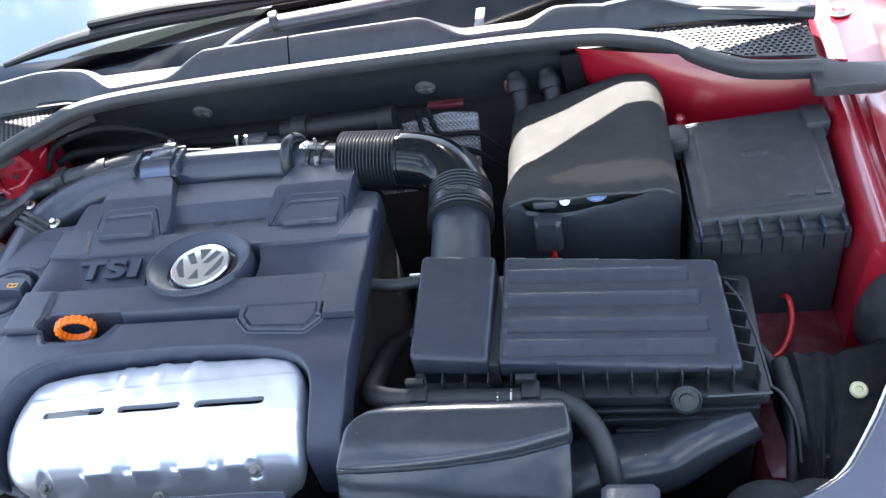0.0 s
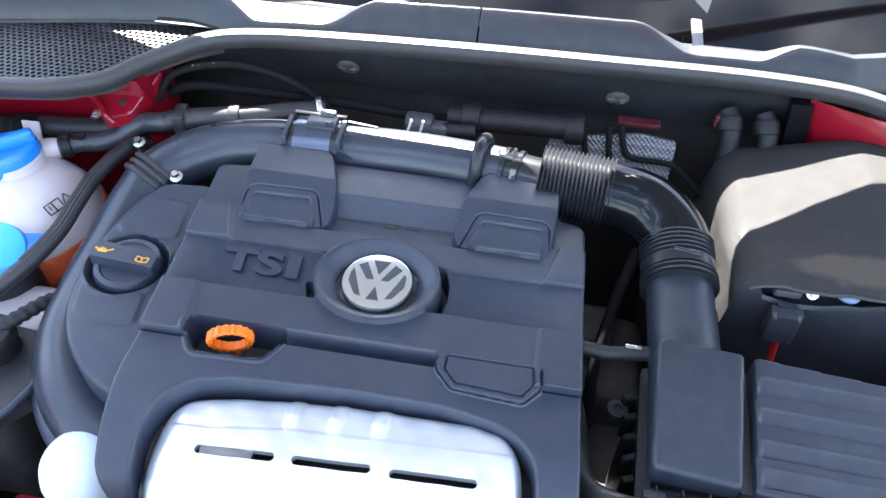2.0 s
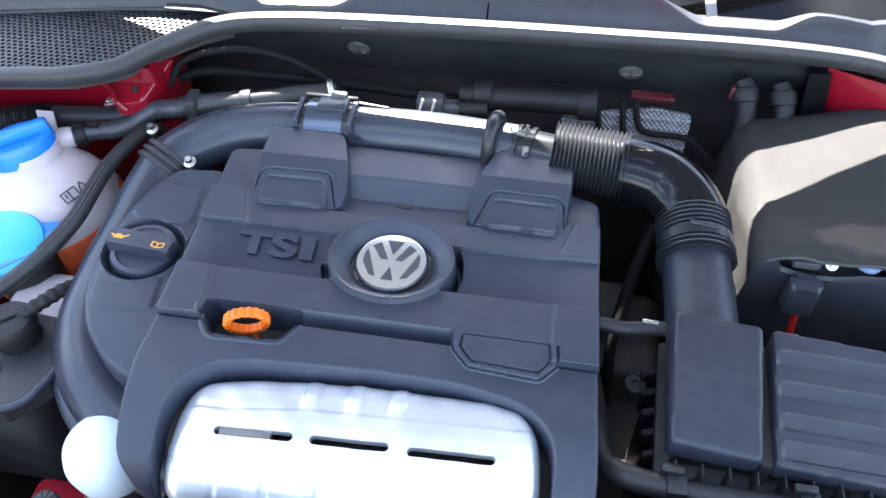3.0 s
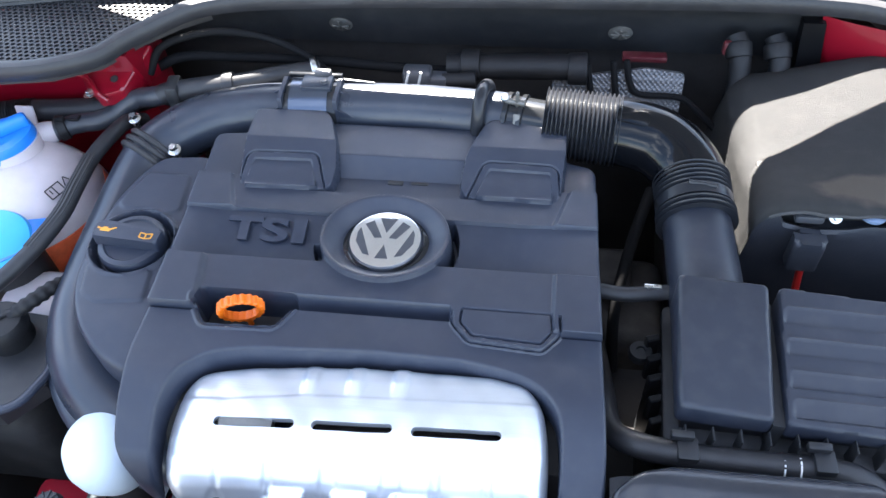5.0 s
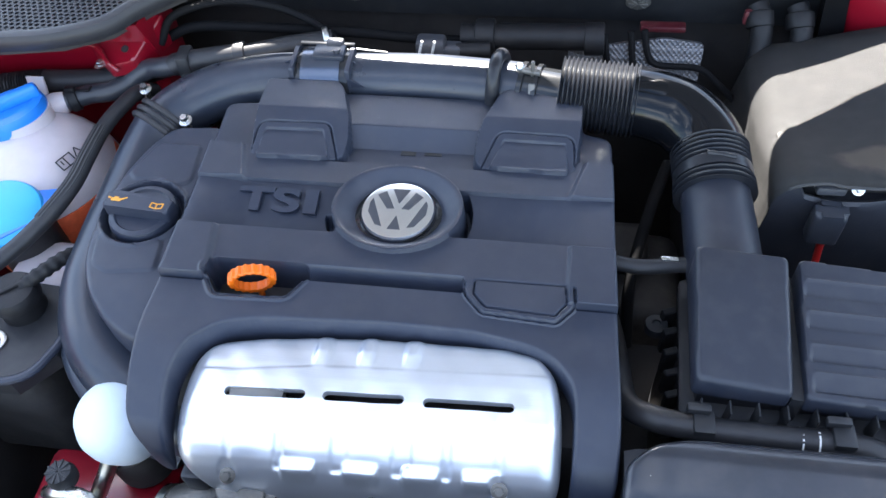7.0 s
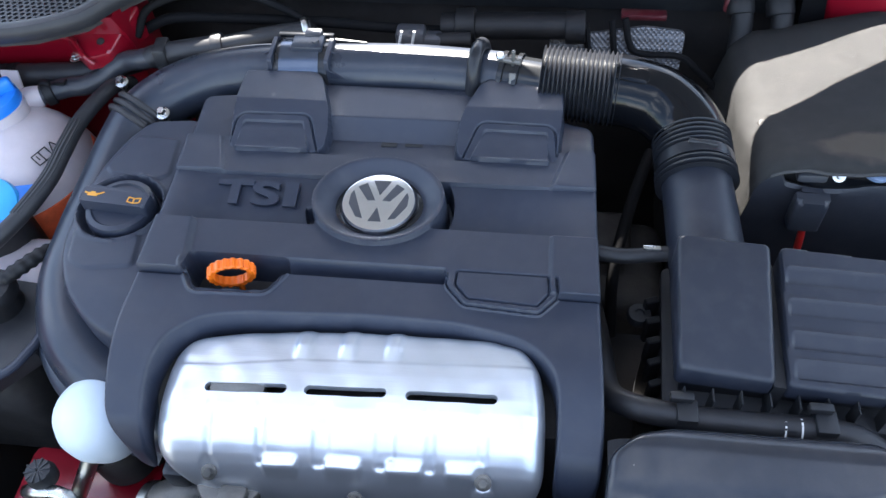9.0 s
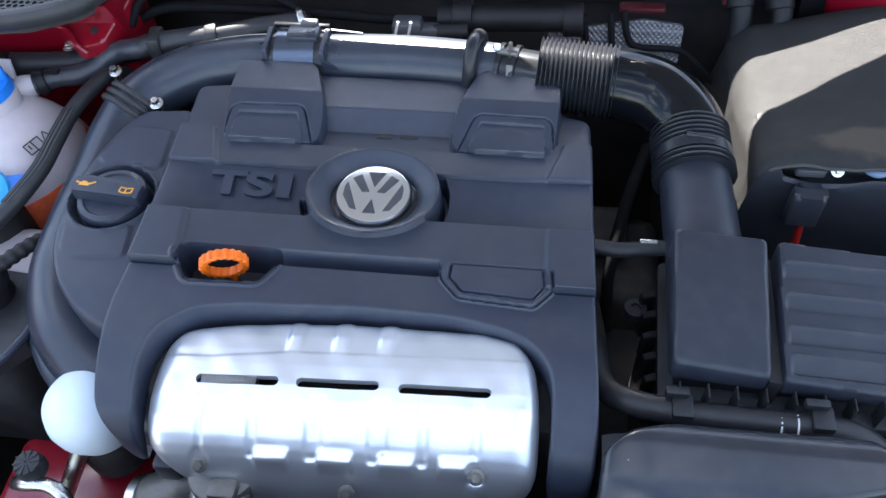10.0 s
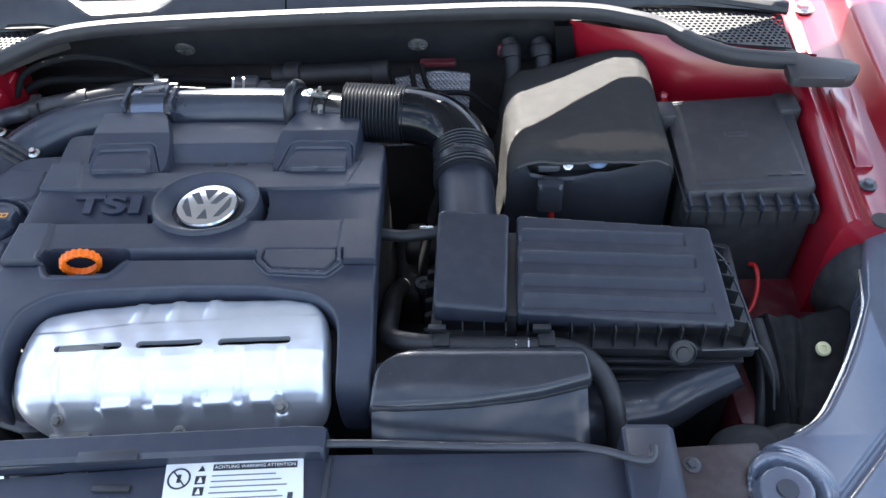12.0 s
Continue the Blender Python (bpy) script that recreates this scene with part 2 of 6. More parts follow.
def round2d(pts, r, n=5):
    """A polygon with its corners rounded."""
    out, k = [], len(pts)
    for i in range(k):
        a, b, c = Vector(pts[i - 1]), Vector(pts[i]), Vector(pts[(i + 1) % k])
        d1, d2 = (a - b), (c - b)
        rr = min(r, d1.length * 0.45, d2.length * 0.45)
        p, q = b + d1.normalized() * rr, b + d2.normalized() * rr
        for j in range(n + 1):
            t = j / n
            out.append(tuple(p * (1 - t) ** 2 + b * 2 * t * (1 - t) + q * t * t))
    return out


def prism(pts, z0, z1, bevel=0.002, seg=2, tilt=None, m=None):
    """A polygon in plan raised from z0 to z1 with a softened top edge. tilt(x, y): added height of the top."""
    bm = bmesh.new()
    lo = [bm.verts.new((x, y, z0)) for x, y in pts]
    hi = [bm.verts.new((x, y, z1 + (tilt(x, y) if tilt else 0))) for x, y in pts]
    k = len(pts)
    top = bm.faces.new(hi)
    bm.faces.new(lo[::-1])
    for i in range(k):
        bm.faces.new((lo[i], lo[(i + 1) % k], hi[(i + 1) % k], hi[i]))
    if bevel:
        bmesh.ops.bevel(bm, geom=list(top.edges), offset=bevel, segments=seg, affect="EDGES", profile=0.5)
    if m:
        bm.transform(m)
    return bm


def rbox(cx, cy, cz, sx, sy, sz, bevel=0.003, seg=2, m=None):
    """A box about its centre with softened edges; m turns it about that centre."""
    bm = bmesh.new()
    bmesh.ops.create_cube(bm, size=1.0)
    bm.transform(Matrix.Diagonal((sx, sy, sz, 1)))
    if bevel:
        bmesh.ops.bevel(bm, geom=list(bm.edges), offset=min(bevel, sx * 0.45, sy * 0.45, sz * 0.45), segments=seg, affect="EDGES", profile=0.5)
    if m:
        bm.transform(m)
    bm.transform(Matrix.Translation((cx, cy, cz)))
    return bm


def rod(a, b, r, seg=20, r2=None, bevel=0.0):
    """A round bar from a to b."""
    a, b = Vector(a), Vector(b)
    bm = bmesh.new()
    bmesh.ops.create_cone(bm, cap_ends=True, segments=seg, radius1=r, radius2=r if r2 is None else r2, depth=(b - a).length)
    if bevel:
        rim = [e for e in bm.edges if len(e.link_faces) == 2 and any(len(f.verts) > 4 for f in e.link_faces)]
        bmesh.ops.bevel(bm, geom=rim, offset=bevel, segments=2, affect="EDGES", profile=0.5)
    bm.transform(Matrix.Translation((a + b) / 2) @ (b - a).to_track_quat("Z", "Y").to_matrix().to_4x4())
    return bm


def smooth_path(pts, n=8):
    """Catmull-Rom through the points."""
    p = [Vector(q) for q in pts]
    p = [p[0] * 2 - p[1]] + p + [p[-1] * 2 - p[-2]]
    out = []
    for i in range(1, len(p) - 2):
        for j in range(n):
            t = j / n
            out.append(0.5 * (2 * p[i] + (p[i + 1] - p[i - 1]) * t + (2 * p[i - 1] - 5 * p[i] + 4 * p[i + 1] - p[i + 2]) * t * t + (3 * p[i] - p[i - 1] - 3 * p[i + 1] + p[i + 2]) * t ** 3))
    out.append(p[-2])
    return out


def tube(pts, r, seg=20, smooth=8, squash=1.0):
    """A pipe along the points. r: a radius or a function of 0..1 along it. squash: height over width."""
    path = smooth_path(pts, smooth) if smooth else [Vector(q) for q in pts]
    bm = bmesh.new()
    rings, normal = [], None
    k = len(path)
    for i, c in enumerate(path):
        t = (path[min(i + 1, k - 1)] - path[max(i - 1, 0)]).normalized()
        if normal is None:
            normal = t.orthogonal().normalized() if abs(t.z) > 0.9 else t.cross(Vector((0, 0, 1))).normalized()
        normal = (normal - t * normal.dot(t)).normalized()
        other = t.cross(normal)
        rad = r(i / (k - 1)) if callable(r) else r
        rings.append([bm.verts.new(c + (normal * math.cos(a) + other * math.sin(a) * squash) * rad) for a in [2 * math.pi * j / seg for j in range(seg)]])
    for a, b in zip(rings, rings[1:]):
        for j in range(seg):
            bm.faces.new((a[j], a[(j + 1) % seg], b[(j + 1) % seg], b[j]))
    bm.faces.new(rings[0][::-1])
    bm.faces.new(rings[-1])
    return bm


def loft(sections, caps=True, closed=True):
    """A skin over rings of equally many points."""
    bm = bmesh.new()
    rings = [[bm.verts.new(p) for p in s] for s in sections]
    k = len(rings[0])
    for a, b in zip(rings, rings[1:]):
        for j in range(k if closed else k - 1):
            bm.faces.new((a[j], a[(j + 1) % k], b[(j + 1) % k], b[j]))
    if caps and closed:
        bm.faces.new(rings[0][::-1])
        bm.faces.new(rings[-1])
    return bm


def ball(c, r, seg=28, squash=(1, 1, 1)):
    bm = bmesh.new()
    bmesh.ops.create_uvsphere(bm, u_segments=seg, v_segments=seg // 2, radius=r)
    bm.transform(Matrix.Translation(c) @ Matrix.Diagonal((*squash, 1)))
    return bm


def lathe(profile, c, seg=40, axis=None):
    """A turned shape: profile of (radius, height) about a vertical axis, or one tilted by the matrix axis."""
    bm = bmesh.new()
    rings = [[bm.verts.new((r * math.cos(2 * math.pi * j / seg), r * math.sin(2 * math.pi * j / seg), z)) for j in range(seg)] for r, z in profile]
    for a, b in zip(rings, rings[1:]):
        for j in range(seg):
            bm.faces.new((a[j], a[(j + 1) % seg], b[(j + 1) % seg], b[j]))
    bm.faces.new(rings[0][::-1])
    bm.faces.new(rings[-1])
    if axis:
        bm.transform(axis)
    bm.transform(Matrix.Translation(c))
    return bm


def join(*shapes):
    """Several bmeshes as one."""
    out = bmesh.new()
    for s in shapes:
        me = bpy.data.meshes.new("tmp")
        s.to_mesh(me)
        s.free()
        out.from_mesh(me)
        bpy.data.meshes.remove(me)
    return out


# signed distances in plan, negative inside
def d_poly(pts, r=0.0):
    P = np.array(pts, float)
    Q = np.roll(P, -1, 0)

    def f(x, y):
        best = np.full(x.shape, 1e9)
        inside = np.zeros(x.shape, bool)
        for (ax, ay), (bx, by) in zip(P, Q):
            ex, ey = bx - ax, by - ay
            t = np.clip(((x - ax) * ex + (y - ay) * ey) / (ex * ex + ey * ey), 0, 1)
            best = np.minimum(best, (x - ax - t * ex) ** 2 + (y - ay - t * ey) ** 2)
            hit = (ay > y) != (by > y)
            inside ^= hit & (x < ex * (y - ay) / (ey if ey else 1e-12) + ax)
        d = np.sqrt(best)
        return np.where(inside, -d, d) - r
    return f


def d_box(x0, x1, y0, y1, r=0.0):
    cx, cy, hx, hy = (x0 + x1) / 2, (y0 + y1) / 2, (x1 - x0) / 2 - r, (y1 - y0) / 2 - r

    def f(x, y):
        qx, qy = np.abs(x - cx) - hx, np.abs(y - cy) - hy
        return np.hypot(np.maximum(qx, 0), np.maximum(qy, 0)) + np.minimum(np.maximum(qx, qy), 0) - r
    return f


def d_oval(cx, cy, rx, ry):
    return lambda x, y: (np.hypot((x - cx) / rx, (y - cy) / ry) - 1) * min(rx, ry)


def step(d, w=0.003):
    """1 inside, 0 outside, over a soft edge w wide."""
    t = np.clip(0.5 - d / w, 0, 1)
    return t * t * (3 - 2 * t)


def field(inside, height, box, cell, depth=None, floor=None):
    """A moulded sheet: a height over the plan region where inside < 0, its rim drawn exactly on the outline, with a skirt."""
    x0, x1, y0, y1 = box
    nx, ny = int(round((x1 - x0) / cell)), int(round((y1 - y0) / cell))
    X, Y = np.meshgrid(np.linspace(x0, x1, nx + 1), np.linspace(y0, y1, ny + 1), indexing="ij")
    cx, cy = (X[:-1, :-1] + X[1:, 1:]) / 2, (Y[:-1, :-1] + Y[1:, 1:]) / 2
    keep = inside(cx, cy) < 0
    count = np.zeros(X.shape, int)
    for dx in (0, 1):
        for dy in (0, 1):
            count[dx:dx + nx, dy:dy + ny] += keep
    rim = (count > 0) & (count < 4)
    for _ in range(3):
        d, e = inside(X, Y), cell * 0.05
        gx, gy = (inside(X + e, Y) - d) / e, (inside(X, Y + e) - d) / e
        k = np.hypot(gx, gy) + 1e-9
        s = np.clip(d, -cell, cell) * rim
        X, Y = X - s * gx / k, Y - s * gy / k
    Z = height(X, Y)
    ids = -np.ones(X.shape, int)
    used = count > 0
    ids[used] = np.arange(used.sum())
    verts = np.stack([X[used], Y[used], Z[used]], 1)
    a, b, c, dd = ids[:-1, :-1][keep], ids[1:, :-1][keep], ids[1:, 1:][keep], ids[:-1, 1:][keep]
    faces = np.stack([a, b, c, dd], 1)
    if depth is not None or floor is not None:
        edges = np.concatenate([faces[:, [0, 1]], faces[:, [1, 2]], faces[:, [2, 3]], faces[:, [3, 0]]])
        key = np.sort(edges, 1)
        _, first, n = np.unique(key, axis=0, return_index=True, return_counts=True)
        edge = edges[first[n == 1]]
        ring = np.unique(edge)
        low = verts[ring].copy()
        low[:, 2] = floor if floor is not None else low[:, 2] - depth
        where = {int(v): len(verts) + i for i, v in enumerate(ring)}
        wall = np.array([(e[1], e[0], where[int(e[0])], where[int(e[1])]) for e in edge])
        verts = np.concatenate([verts, low])
        faces = np.concatenate([faces, wall])
    me = bpy.data.meshes.new("field")
    me.from_pydata(verts.tolist(), [], faces.tolist())
    me.update()
    return me


def roll_off(d, r):
    """How far a rim of radius r falls away at distance d inside the outline."""
    t = np.clip(1 + d / r, 0, 1)
    return r * (1 - np.sqrt(np.maximum(0, 1 - t * t)))


def letters(text, size, m, depth=0.0008, bold=0.0):
    """Raised letters from the built-in font, as a mesh."""
    cu = bpy.data.curves.new("text", "FONT")
    cu.body, cu.size, cu.extrude, cu.offset = text, size, depth, bold
    cu.align_x, cu.align_y = "CENTER", "CENTER"
    ob = bpy.data.objects.new("text", cu)
    scene.collection.objects.link(ob)
    me = bpy.data.meshes.new_from_object(ob.evaluated_get(bpy.context.evaluated_depsgraph_get()))
    bpy.data.objects.remove(ob)
    me.transform(m)
    return me


def bolt(at, r, h, parent=None, name="bolt", axis=None, material=None):
    """A hexagon head on a washer."""
    turn = axis or Matrix.Identity(4)
    head = lathe([(r * 0.98, 0), (r, h * 0.2), (r, h * 0.8), (r * 0.85, h)], (0, 0, 0), 6)
    ring = lathe([(r * 1.55, -h * 0.3), (r * 1.6, 0), (r * 1.1, h * 0.15)], (0, 0, 0), 20)
    bm = join(head, ring)
    bm.transform(Matrix.Translation(at) @ turn)
    return part(name, bm, material or STEEL, parent)


# ---- ground and the shell of the car ----
single("ground", prism([(-40, -40), (40, -40), (40, 40), (-40, 40)], -0.2, 0.0, 0), ASPHALT, "sunlit grey asphalt round the car", "ground", "structure")

CX = -0.265   # the car's middle line


def sun_cut_edge(x):
    """How far back the unseen bonnet's hind edge reaches: bowed, slightly askew to the axis, and notched to shape the
    sunlight.
    """
    return 1.135 - float(np.interp(x, [-0.95, -0.78, -0.72, -0.60, -0.49, -0.43, -0.37, -0.32, -0.298, -0.250, -0.225, -0.20, -0.166, -0.156, -0.140, -0.130, -0.112, -0.05, 0.03, 0.12, 0.18, 0.40], [0.105, 0.173, 0.196, 0.230, 0.250, 0.256, 0.261, 0.268, 0.290, 0.295, 0.274, 0.256, 0.268, 0.345, 0.345, 0.278, 0.254, 0.232, 0.222, 0.189, 0.164, 0.06]))


def bonnet():
    """The raised bonnet, out of view: a bowed sheet on its hinges, with a hind edge cut to shape the sunlight and an
    inner frame.
    """
    root = thing("bonnet", (CX, 0.90, 1.14), "red painted bonnet standing open on its stay", "bonnet")
    rows, under = [], []
    rise = radians(66)
    for i in range(89):
        u = -1 + 2 * i / 88
        x = CX + u * 0.66
        # the cut edge decides where sun stripes fall in the bay
        hind = sun_cut_edge(x)
        line, low = [], []
        for j in range(15):
            v = j / 14
            length = (0.92 - 0.10 * u * u) * v
            crown = 0.05 * (1 - u * u) * math.sin(math.pi * v * 0.9)
            y = 0.868 + (hind - 0.868) * (1 - v) - length * math.cos(rise) + crown * math.sin(rise)
            z = 1.135 + length * math.sin(rise) + crown * math.cos(rise)
            line.append((x, y, z))
            low.append((x, y - 0.02 * math.sin(rise), z - 0.02 * math.cos(rise)))
        rows.append(line + low[::-1])
    part("panel", loft(rows), RED, root)
    lining = []
    for i in range(3, 86):
        low = rows[i][15:][::-1]
        lining.append([(x, y - 0.006, z - 0.004) for x, y, z in low] + [(x, y - 0.001, z - 0.001) for x, y, z in low][::-1])
    part("lining", loft(lining), LINER, root, "grey insulation mat")


bonnet()


def bay_shell():
    root = thing("engine_bay", (CX, 0.55, 0.40), "red painted engine bay with dark bulkhead and grimy floor", "engine bay", kind="structure")
    part("undertray", rbox(CX, 0.55, 0.40, 1.70, 1.00, 0.02, 0.004), GRIME, root)
    part("wheel_arch", prism(round2d([(-0.975, 0.21), (-0.80, 0.21), (-0.79, 0.40), (-0.84, 0.52), (-0.975, 0.56)], 0.03), 0.41, 0.84, 0.02, 3), GRIME, root)
    # bulkhead under the scuttle
    part("bulkhead", rbox(CX, 0.915, 0.67, 1.3, 0.03, 0.56, 0.004), GRIME, root)
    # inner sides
    part("side_panel", rbox(-0.99, 0.55, 0.66, 0.03, 0.72, 0.52, 0.006), RED_DARK, root, "darker red inner wing")
    part("side_panel", rbox(0.335, 0.52, 0.62, 0.03, 0.72, 0.46, 0.006), RED_DARK, root, "darker red inner wing")
    part("front_panel", rbox(CX, 0.20, 0.62, 1.36, 0.03, 0.44, 0.006), SHADOW, root)
    return root


bay_shell()


def scuttle_upright():
    """The sloped apron under the windscreen that closes the bay, with its two press studs."""
    root = thing("scuttle_apron", (CX, 0.86, 0.93), "black plastic scuttle apron with two press studs", "panel", kind="structure")
    sec = []
    for i in range(41):
        x = -0.70 + 0.698 * i / 40
        sec.append([(x, 0.838, 1.004), (x, 0.848, 0.996), (x, 0.858, 0.978), (x, 0.872, 0.948), (x, 0.880, 0.922), (x, 0.895, 0.915), (x, 0.895, 1.008)])
    part("apron", loft(sec), APRON, root)
    for x in (-0.495, -0.192):
        tilt = Matrix.Rotation(radians(115), 4, "X")
        stud = lathe([(0.0125, 0), (0.013, 0.0015), (0.011, 0.003), (0.004, 0.0036)], (0, 0, 0), 24)
        ribs = [rbox(0, 0, 0.0034, 0.0020, 0.020, 0.0018, 0.0004, 1, Matrix.Rotation(radians(a), 4, "Z")) for a in (0, 45, 90, 135)]
        bm = join(stud, *ribs)
        bm.transform(Matrix.Translation((x, 0.8695, 0.953)) @ tilt)
        part("press_stud", bm, ALU_ROUGH, root, "grey metal press stud")
    return root


scuttle_upright()

# the line of the rubber seal along the scuttle's front rim
SEAL = [(-0.98, 0.680, 0.985), (-0.90, 0.698, 0.993), (-0.816, 0.710, 0.998), (-0.760, 0.718, 0.999), (-0.712, 0.738, 1.000), (-0.690, 0.764, 1.002), (-0.665, 0.786, 1.005), (-0.630, 0.806, 1.012),
        (-0.585, 0.818, 1.015), (-0.50, 0.827, 1.016), (-0.346, 0.836, 1.016), (-0.214, 0.840, 1.016), (-0.079, 0.845, 1.015), (0.017, 0.842, 1.013), (0.070, 0.832, 1.008), (0.103, 0.822, 1.003),
        (0.135, 0.793, 0.998), (0.168, 0.769, 0.996), (0.205, 0.760, 0.995), (0.240, 0.757, 0.994)]


def scuttle_seal():
    root = thing("scuttle_seal", SEAL[10], "black rubber seal along the scuttle's front rim", "seal")
    path = smooth_path(SEAL, 6)
    sec = []
    prof = [(-0.006, -0.013), (-0.0085, -0.006), (-0.0075, 0.000), (-0.0050, 0.0035), (0.000, 0.0045), (0.005, 0.0040), (0.009, 0.001), (0.010, -0.006), (0.004, -0.018)]
    for i, c in enumerate(path):
        t = (path[min(i + 1, len(path) - 1)] - path[max(i - 1, 0)])
        n = Vector((-t.y, t.x, 0)).normalized()
        sec.append([c + n * a + Vector((0, 0, b)) for a, b in prof])
    part("bead", loft(sec), RUBBER, root)
    # the flat lip at its outer end, over the wing rail
    part("end_lip", prism(round2d([(0.240, 0.790), (0.228, 0.747), (0.227, 0.721), (0.290, 0.717), (0.306, 0.737), (0.308, 0.754), (0.252, 0.766)], 0.008), 0.979, 0.990, 0.004), RUBBER, root)


scuttle_seal()


def scuttle():
    """The plastic panel under the windscreen: a wavy front wall, a shelf behind, a seam, and perforated inlets at both ends."""
    root = thing("scuttle", (CX, 0.88, 1.0), "black plastic scuttle panel with wavy rim and perforated inlets", "scuttle")

    def crest(x):
        """Height of the wall over the shelf along the panel."""
        knots = [(-0.985, 1.010), (-0.86, 1.024), (-0.76, 1.032), (-0.70, 1.035), (-0.630, 1.034), (-0.578, 1.019), (-0.515, 1.019), (-0.455, 1.040), (-0.19, 1.041), (-0.125, 1.020), (-0.065, 1.020), (-0.020, 1.034), (0.06, 1.030), (0.15, 1.014), (0.30, 1.004)]
        for (a, p), (b, q) in zip(knots, knots[1:]):
            if a <= x <= b:
                t = (x - a) / (b - a)
                t = t * t * (3 - 2 * t)
                return p + (q - p) * t
        return 0.998

    seal = smooth_path(SEAL, 6)

    def front(x):
        """Where the rim starts: on the seal, and behind the inlets at both ends."""
        if x < -0.585:
            return float(np.interp(x, [-1.0, -0.87, -0.76, -0.70, -0.665, -0.635, -0.61, -0.585], [0.790, 0.815, 0.836, 0.846, 0.847, 0.841, 0.832, 0.826]))
        if x > 0.030:
            return float(np.interp(x, [0.030, 0.050, 0.085, 0.14, 0.26], [0.850, 0.857, 0.869, 0.868, 0.846]))
        return min(seal, key=lambda p: abs(p.x - x)).y + 0.008

    for x0, x1 in ((-0.98, -0.3495), (-0.3475, 0.255)):
        sec = []
        n = 80
        for i in range(n + 1):
            x = x0 + (x1 - x0) * i / n
            c, f = crest(x), front(x)
            y1 = f + 0.004 + max(0, c - 1.012) * 0.85
            flat = 0.006 + max(0, 1.036 - c) * 0.8
            hind = max(y1 + flat + 0.03, 0.935)
            sec.append([(x, f, 1.000), (x, f + 0.003, min(1.010, c - 0.003)), (x, y1, c - 0.002), (x, y1 + 0.002, c - 0.0005), (x, y1 + flat, c - 0.001), (x, y1 + flat + 0.004, c - 0.004), (x, y1 + flat + 0.010, c - 0.024), (x, y1 + flat + 0.020, 0.982), (x, hind + 0.055, 0.968), (x, hind + 0.055, 0.955), (x, f + 0.034, 0.975)])
        part("rim_panel", loft(sec), RIM_BLACK, root)
    # perforated inlets: one sheet each with a staggered field of holes
    for outline, tilt_x in (
        ([(-0.985, 0.690), (-0.816, 0.712), (-0.755, 0.722), (-0.712, 0.744), (-0.684, 0.785), (-0.655, 0.815), (-0.625, 0.835), (-0.66, 0.856), (-0.86, 0.825), (-0.985, 0.800)], 0.0),
        ([(0.045, 0.875), (0.060, 0.850), (0.105, 0.838), (0.140, 0.808), (0.172, 0.785), (0.240, 0.773), (0.248, 0.846), (0.14, 0.868)], 0.0)):
        xs, ys = [p[0] for p in outline], [p[1] for p in outline]
        edge = d_poly(outline)

        def holes(x, y, edge=edge):
            pitch = 0.0068
            row = np.round(y / (pitch * 0.866))
            dx = (x / pitch + 0.5 * (row % 2)) % 1.0 - 0.5
            dy = y / (pitch * 0.866) - row
            d = np.hypot(dx * pitch, dy * pitch * 0.866) - 0.0023
            e = edge(x, y)
            return np.maximum(e, np.where(e < -0.004, -d, -1.0))
        part("inlet_mesh", field(holes, lambda x, y: 0.996 + 0 * x + 0.004 * (y - 0.8), (min(xs) - 0.002, max(xs) + 0.002, min(ys) - 0.002, max(ys) + 0.002), 0.00115, depth=0.0015), PLASTIC_DARK, root, "perforated black plastic inlet")
        part("inlet_box", prism(outline, 0.976, 0.986, 0), GRIME, root)
    # second perforated field behind the rim's outer end
    back_edge = d_poly([(0.125, 0.942), (0.222, 0.930), (0.240, 1.010), (0.185, 1.000)])

    def back_holes(x, y):
        row = np.round(y / 0.0062)
        dx = (x / 0.0072 + 0.5 * (row % 2)) % 1.0 - 0.5
        d = np.hypot(dx * 0.0072, y - row * 0.0062) - 0.0025
        e = back_edge(x, y)
        return np.maximum(e, np.where(e < -0.004, -d, -1.0))
    part("inlet_mesh", field(back_holes, lambda x, y: 1.002 + 0.20 * (y - 0.94), (0.12, 0.245, 0.925, 1.015), 0.00125, depth=0.0015), HOSE_OLD, root, "perforated black plastic inlet")
    # edge above the inlets, and the pale clip strip
    part("inlet_edge", tube([(0.02, 0.90, 1.010), (0.12, 0.885, 1.008), (0.20, 0.868, 1.004), (0.256, 0.856, 1.000)], 0.011, 10, 6, 0.7), PLASTIC_DARK, root)
    part("inlet_edge", tube([(-0.66, 0.853, 0.996), (-0.75, 0.842, 0.997), (-0.86, 0.822, 0.996), (-0.985, 0.797, 0.994)], lambda t: 0.004 + 0.003 * t, 10, 6, 0.8), PLASTIC_DARK, root)
    part("clip_strip", rbox(-0.118, 0.918, 1.0095, 0.011, 0.062, 0.004, 0.001), GREY_CLIP, root, "small grey clip strip")
    return root


scuttle()


